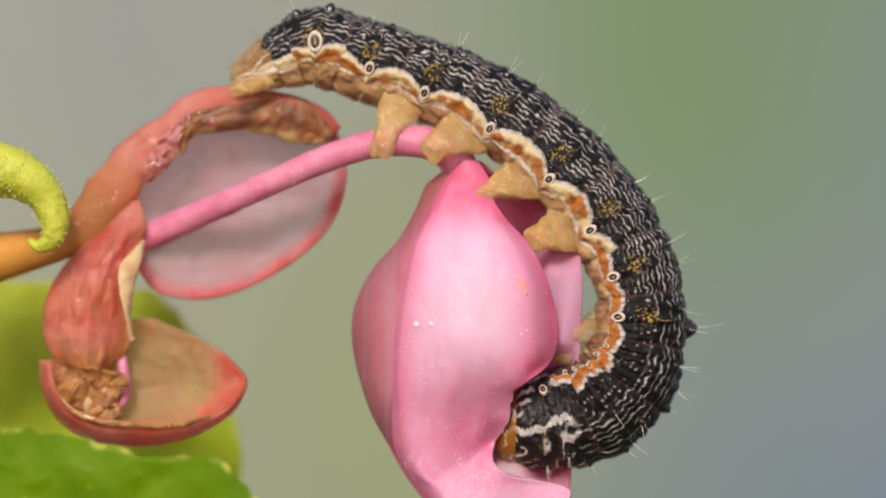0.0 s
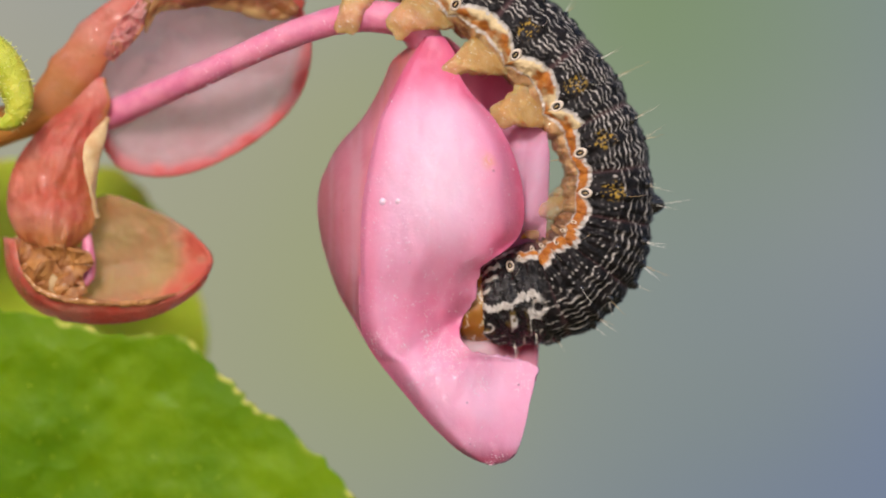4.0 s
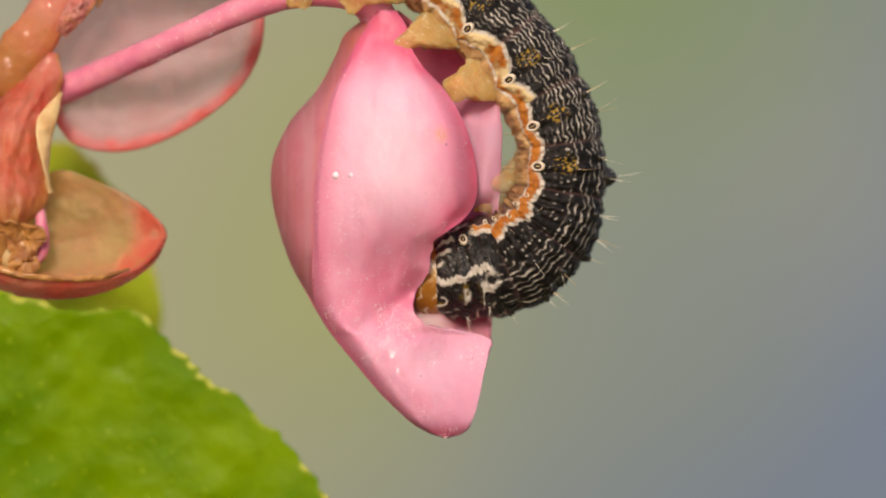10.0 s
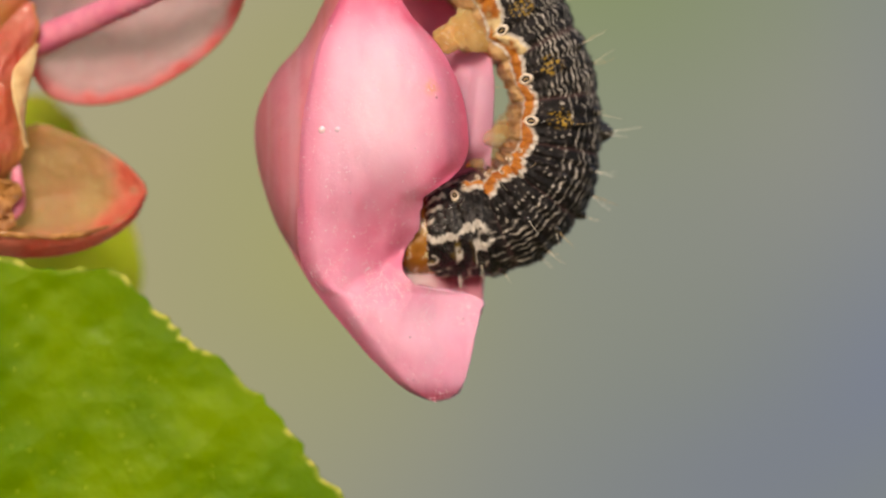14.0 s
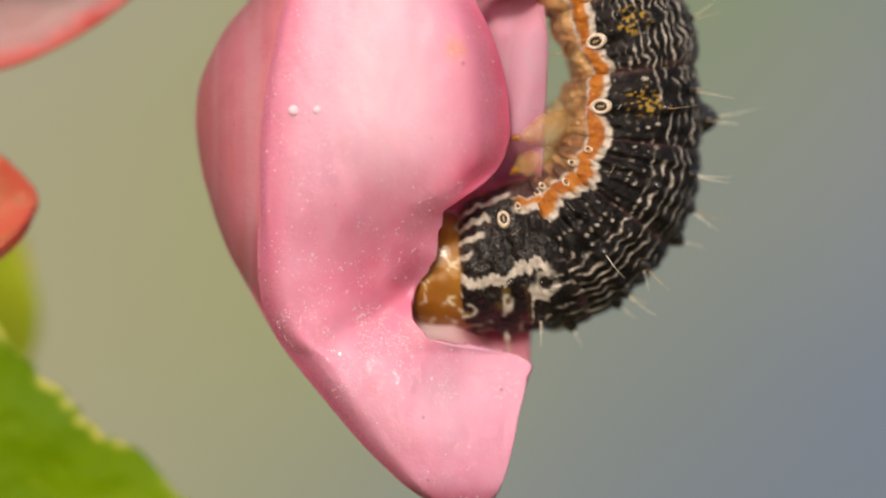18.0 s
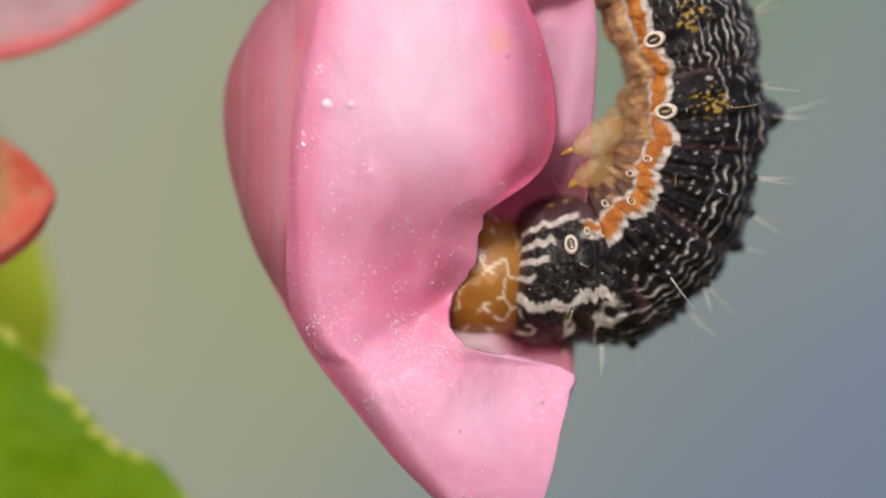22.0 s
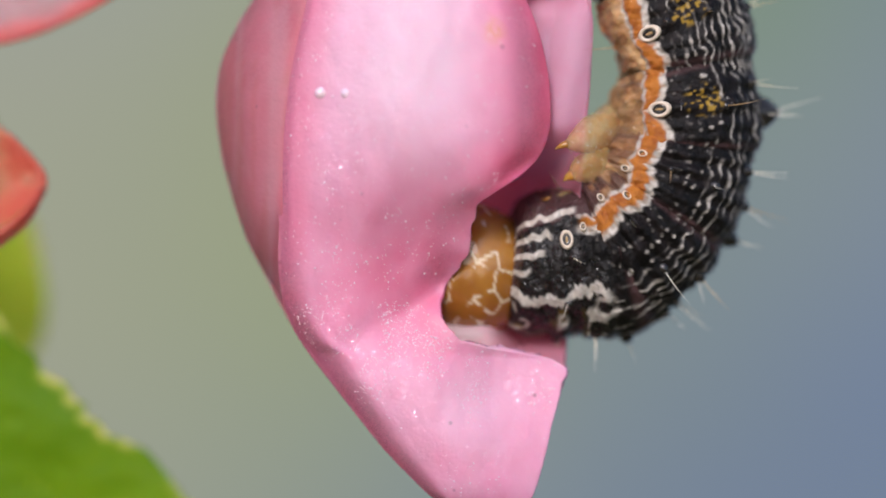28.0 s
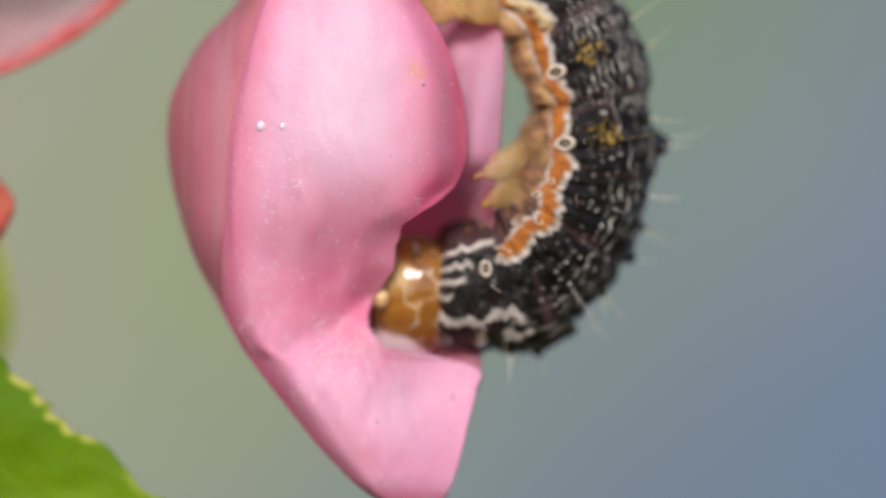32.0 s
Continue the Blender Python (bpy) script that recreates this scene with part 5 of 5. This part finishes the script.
def build_caterpillar():
    base = P(700, 270, -30)
    cat = new("caterpillar")
    cat.location = base
    tagged(cat, "black caterpillar with white wavy lines and orange side stripe", "caterpillar")
    segs = {}
    rng = random.Random(3)
    for k in range(13):
        pts, attrs = segment_mesh(k)
        if k == 0:
            pts, attrs = cap_closed(pts, attrs, 0)
        if k == 12:
            pts, attrs = cap_closed(pts, attrs, 1)
        mid = 0.5 * (AT[k] + AT[k + 1])
        c = spine_at(np.asarray(mid))[0]
        o = np.array(P(float(c[0]), float(c[1]), DEPTH))
        seg = sheet(CUTS[k][0], pts, SKIN, cat, attrs, wrap=True, base=base, at=o - np.array(base),
                    label="black segment with white wavy lines and an orange side stripe")
        segs[k] = seg
        # every part of a ring is given in the ring's own space
        ln = AT[k + 1] - AT[k]
        if k in BREATH:
            spiracle(seg, o, BREATH[k], STRIPE - {12: 4, 2: 25, 3: 7}.get(k, 1), {2: 14.5, 12: 8.0}.get(k, 9.6))
        if k >= 2:
            for pq, pp, size in ((0.52, 62, 6.5), (0.30, 28, 8), (0.62, 12, 7), (0.45, 95, 5)):
                wart(seg, o, AT[k] + ln * pq, pp, size * (1.45 if k == 2 and pp < 30 else 1))
                for _ in range(1 if pp > 50 else 2):
                    bristle(seg, o, AT[k] + ln * pq, pp, rng.uniform(26, 60), (rng.uniform(-16, 16), rng.uniform(-16, 4), rng.uniform(-16, 16)), rng.random() < 0.8)
            bristle(seg, o, AT[k] + ln * 0.5, 150, rng.uniform(30, 45), (rng.uniform(-14, 0), -14, rng.uniform(-10, 10)), False)
    # small ringed bumps along the stripe of the front rings
    for k, at_s, pp, size in ((10, 1024, 4, 4.2), (10, 1056, 12, 4.0), (11, 1096, 3, 4.6), (11, 1128, 13, 4.0), (12, 1176, 10, 4.6), (12, 1204, 3, 3.8)):
        spiracle(segs[k], np.array(base) + np.array(segs[k].location), at_s, STRIPE + pp, size, ("pinaculum", "pinaculum_pit", "bristle_root"))
    # horn-like warts on the hump
    for k, at_s, size in ((9, 974, 19), (10, 1071, 10), (11, 1137, 9), (12, 1172, 9)):
        o = np.array(base) + np.array(segs[k].location)
        wart(segs[k], o, at_s, 4, size)
        for length, lean in ((66, (6, -8, 14)), (50, (-4, -12, -6))) if k == 9 else ((36, (4, -10, 8)),):
            bristle(segs[k], o, at_s, 4, length, lean)
    # short ochre bristles on the tail
    o = np.array(base) + np.array(segs[0].location)
    for _ in range(80):
        bristle(segs[0], o, rng.uniform(14, 80), rng.uniform(0, 75), rng.uniform(8, 20), (rng.uniform(-8, 2), rng.uniform(-5, 2), rng.uniform(-3, 8)), False)

    def origin(k):
        return np.array(base) + np.array(segs[k].location)

    # gripping legs in pairs: the near one and the far one
    for k, one, two, thick, far, rf in (
            (4, [(700, 112), (676, 165), (667, 215), (658, 252), (651, 276)], [(772, 178), (742, 205), (718, 228), (702, 250), (692, 280)], [26, 27, 23, 17, 11],
             [(735, 185, 40), (738, 200, 30), (745, 215, 20)], [22, 18, 8]),
            (5, [(815, 150), (790, 206), (774, 222), (757, 240), (741, 260)], [(905, 252), (860, 271), (815, 273), (790, 277), (769, 296)], [26, 27, 24, 18, 11],
             [(835, 240, 40), (820, 255, 25), (800, 262, 15)], [24, 20, 10]),
            (6, [(925, 232), (895, 285), (874, 306), (862, 322), (838, 340)], [(1005, 330), (965, 352), (915, 352), (882, 350), (862, 367)], [26, 26, 22, 17, 11],
             [(935, 310, 40), (915, 335, 25), (895, 345, 15)], [24, 18, 10]),
            (7, [(1005, 325), (978, 368), (960, 386), (944, 398), (924, 414)], [(1066, 420), (1034, 440), (1000, 446), (972, 440), (949, 450)], [26, 26, 21, 16, 11],
             [(1000, 395, 40), (985, 425, 20), (965, 432, 10)], [28, 22, 10])):
        near_proleg(segs[k], origin(k), one, two, 22, -58, thick, k * 5)
        proleg(segs[k], origin(k), far, rf)
    near_proleg(segs[0], origin(0), [(462, 128), (442, 136), (422, 146), (406, 156)], [(492, 150), (464, 160), (438, 167), (416, 172)], 10, -30, [22, 20, 15, 8], 4)
    near_proleg(segs[0], origin(0), [(450, 112), (434, 122), (420, 134), (408, 146)], [(466, 140), (446, 150), (430, 154), (414, 158)], 34, 20, [18, 16, 12, 7], 9)
    for pa, ra, k in (([(1060, 577, 20), (1042, 585, -10), (1025, 590, -28), (1009, 594, -36), (997, 596, -40)], [14, 20, 19, 13, 5], 10),
                      ([(1066, 556, 50), (1052, 566, 44), (1038, 574, 40), (1026, 580, 36)], [14, 18, 12, 4], 9),
                      ([(1052, 616, 22), (1034, 625, -4), (1016, 631, -20), (1002, 637, -26), (994, 641, -28)], [14, 18, 18, 14, 7], 11),
                      ([(1000, 668, 24), (984, 669, 6), (966, 670, -4), (952, 672, -6)], [12, 14, 8, 3], 12)):
        true_leg(segs[k], origin(k), pa, ra)
    return cat, segs, build_head(cat, base)


CAT, SEGS, HEAD_PART = build_caterpillar()

# what each front ring does: seconds, then right and down in plan units, turn in the picture's plane, roll about the body
TIMES = (0, 13, 15.5, 17, 18, 19, 20, 22, 23, 24.5, 26.5, 28, 29.5, 30.5, 31, 32)
MOVES = {
    8: ((0.0, 0.0), (0.0, 0.0), (0.0, 2.4), (-0.8, 3.6), (0.0, 5.4), (1.6, 7.8), (2.4, 9.0), (3.2, 9.6), (2.8, 10.2), (3.2, 11.4), (3.2, 12.0), (2.4, 12.0), (2.0, 12.0), (1.6, 11.4), (2.0, 11.4), (2.4, 10.8)),
    9: ((0.0, 0.0), (0.0, 0.0), (-2.5, 3.6), (-4.5, 6.0), (-4.5, 8.4), (0.0, 10.2), (1.5, 12.6), (4.0, 13.2), (2.0, 15.0), (2.5, 17.4), (2.5, 18.6), (2.0, 19.2), (0.5, 20.4), (0.0, 19.8), (1.5, 21.0), (1.5, 21.6)),
    10: ((0.0, 0.0), (0.0, 0.0), (-0.6, 1.1), (-0.3, 3.5), (0.1, 5.6), (1.5, 8.7), (1.1, 9.4), (0.9, 9.8), (0.5, 10.5), (0.4, 10.8), (0.0, 11.6), (0.0, 11.6), (-0.2, 11.9), (0.0, 11.6), (0.0, 11.6), (0.0, 11.6)),
    11: ((0.0, 0.0), (0.0, 0.0), (0.0, 0.0), (1.7, 2.1), (3.0, 4.5), (7.2, 8.3), (8.6, 8.6), (9.2, 8.8), (8.2, 8.9), (8.2, 8.9), (8.8, 9.2), (9.4, 9.1), (9.4, 9.2), (9.7, 9.1), (10.3, 9.1), (10.5, 9.2)),
    12: ((0.0, 0.0), (0.0, 0.0), (5.6, -1.2), (10.0, 1.0), (15.0, 3.0), (27.0, 5.0), (36.0, 5.0), (36.0, 6.0), (31.0, 9.0), (36.0, 6.0), (36.0, 9.0), (38.0, 7.0), (38.0, 10.0), (40.0, 11.0), (48.0, 11.0), (43.0, 15.0)),
}
# how far the front of the body has rolled, 0 to 1, and each ring's roll about the body before and after
ROLL = (0, 0, 0, 0.05, 0.3, 0.78, 0.92, 0.92, 1.0, 0.96, 1.0, 1.0, 1.0, 1.05, 1.15, 1.15)
ROLLED = {8: (0, -3), 9: (0, -6), 10: (2, -9), 11: (8, -10), 12: (14, -8)}
BENT = {8: -4, 9: -9, 10: -7, 11: 0, 12: 4}   # how far each ring ends turned clockwise


def motions():
    for k, moves in MOVES.items():
        ob, rows = SEGS[k], []
        home = ob.location.copy()
        c, r, n, t = spine_at(np.asarray(0.5 * (AT[k] + AT[k + 1])))
        axis = Vector((t[0], 0, -t[1])).normalized()
        for i, (time, (da, db)) in enumerate(zip(TIMES, moves)):
            first, last = ROLLED[k]
            turn = Matrix.Rotation(radians(BENT[k] * ROLL[i]), 4, "Y") @ Matrix.Rotation(radians(first + (last - first) * ROLL[i]), 4, axis)
            rows.append((time, Matrix.Translation(home + Vector((da, 0, -db)) * U) @ turn))
        walk(ob, rows)
    # the point of focus, drawn nearer now and then
    walk(focus, [(t, pose(0.003, y, 0.002)) for t, y in ((0, -0.0015), (12.2, -0.0015), (13.2, -0.0027), (14.5, -0.0021), (16, -0.0015), (30.9, -0.0013), (31.5, -0.0026), (32, -0.0029))])
    home = HEAD_PART.location.copy()
    rows = []
    for time, da, db, turn, nod in ((0, 0, -8, 0, 0), (2, -5, -5, 0, 4), (4, -10, -2, 0, -2), (7, -8, -4, 0, 3), (9, -7, -5, 0, 0), (11, -9, -2, 0, 4), (13, -9, -3, 0, 0), (15.5, -8, 0, 0, 2), (17, -6, 2, 0, 0),
                                    (18, -5, 3, 0, 4), (19, -7, 2, 0, 0), (20, -8, 1, 2, 5), (21, -6, 4, 0, 0), (22, -10, 2, 0, 4), (23, -12, 6, 0, -2), (24.5, -8, 4, 0, 3), (26.5, -12, 4, 0, 0),
                                    (28, -12, 4, 0, 4), (29.5, -12, 6, 2, 0), (30.2, -8, 9, 6, 0), (31, 12, 12, 24, -6), (32, 10, 14, 24, -4)):
        rows.append((time, Matrix.Translation(home + Vector((da, 0, -db)) * U) @ pose(0, 0, 0, 0, nod, turn)))
    walk(HEAD_PART, rows)


motions()
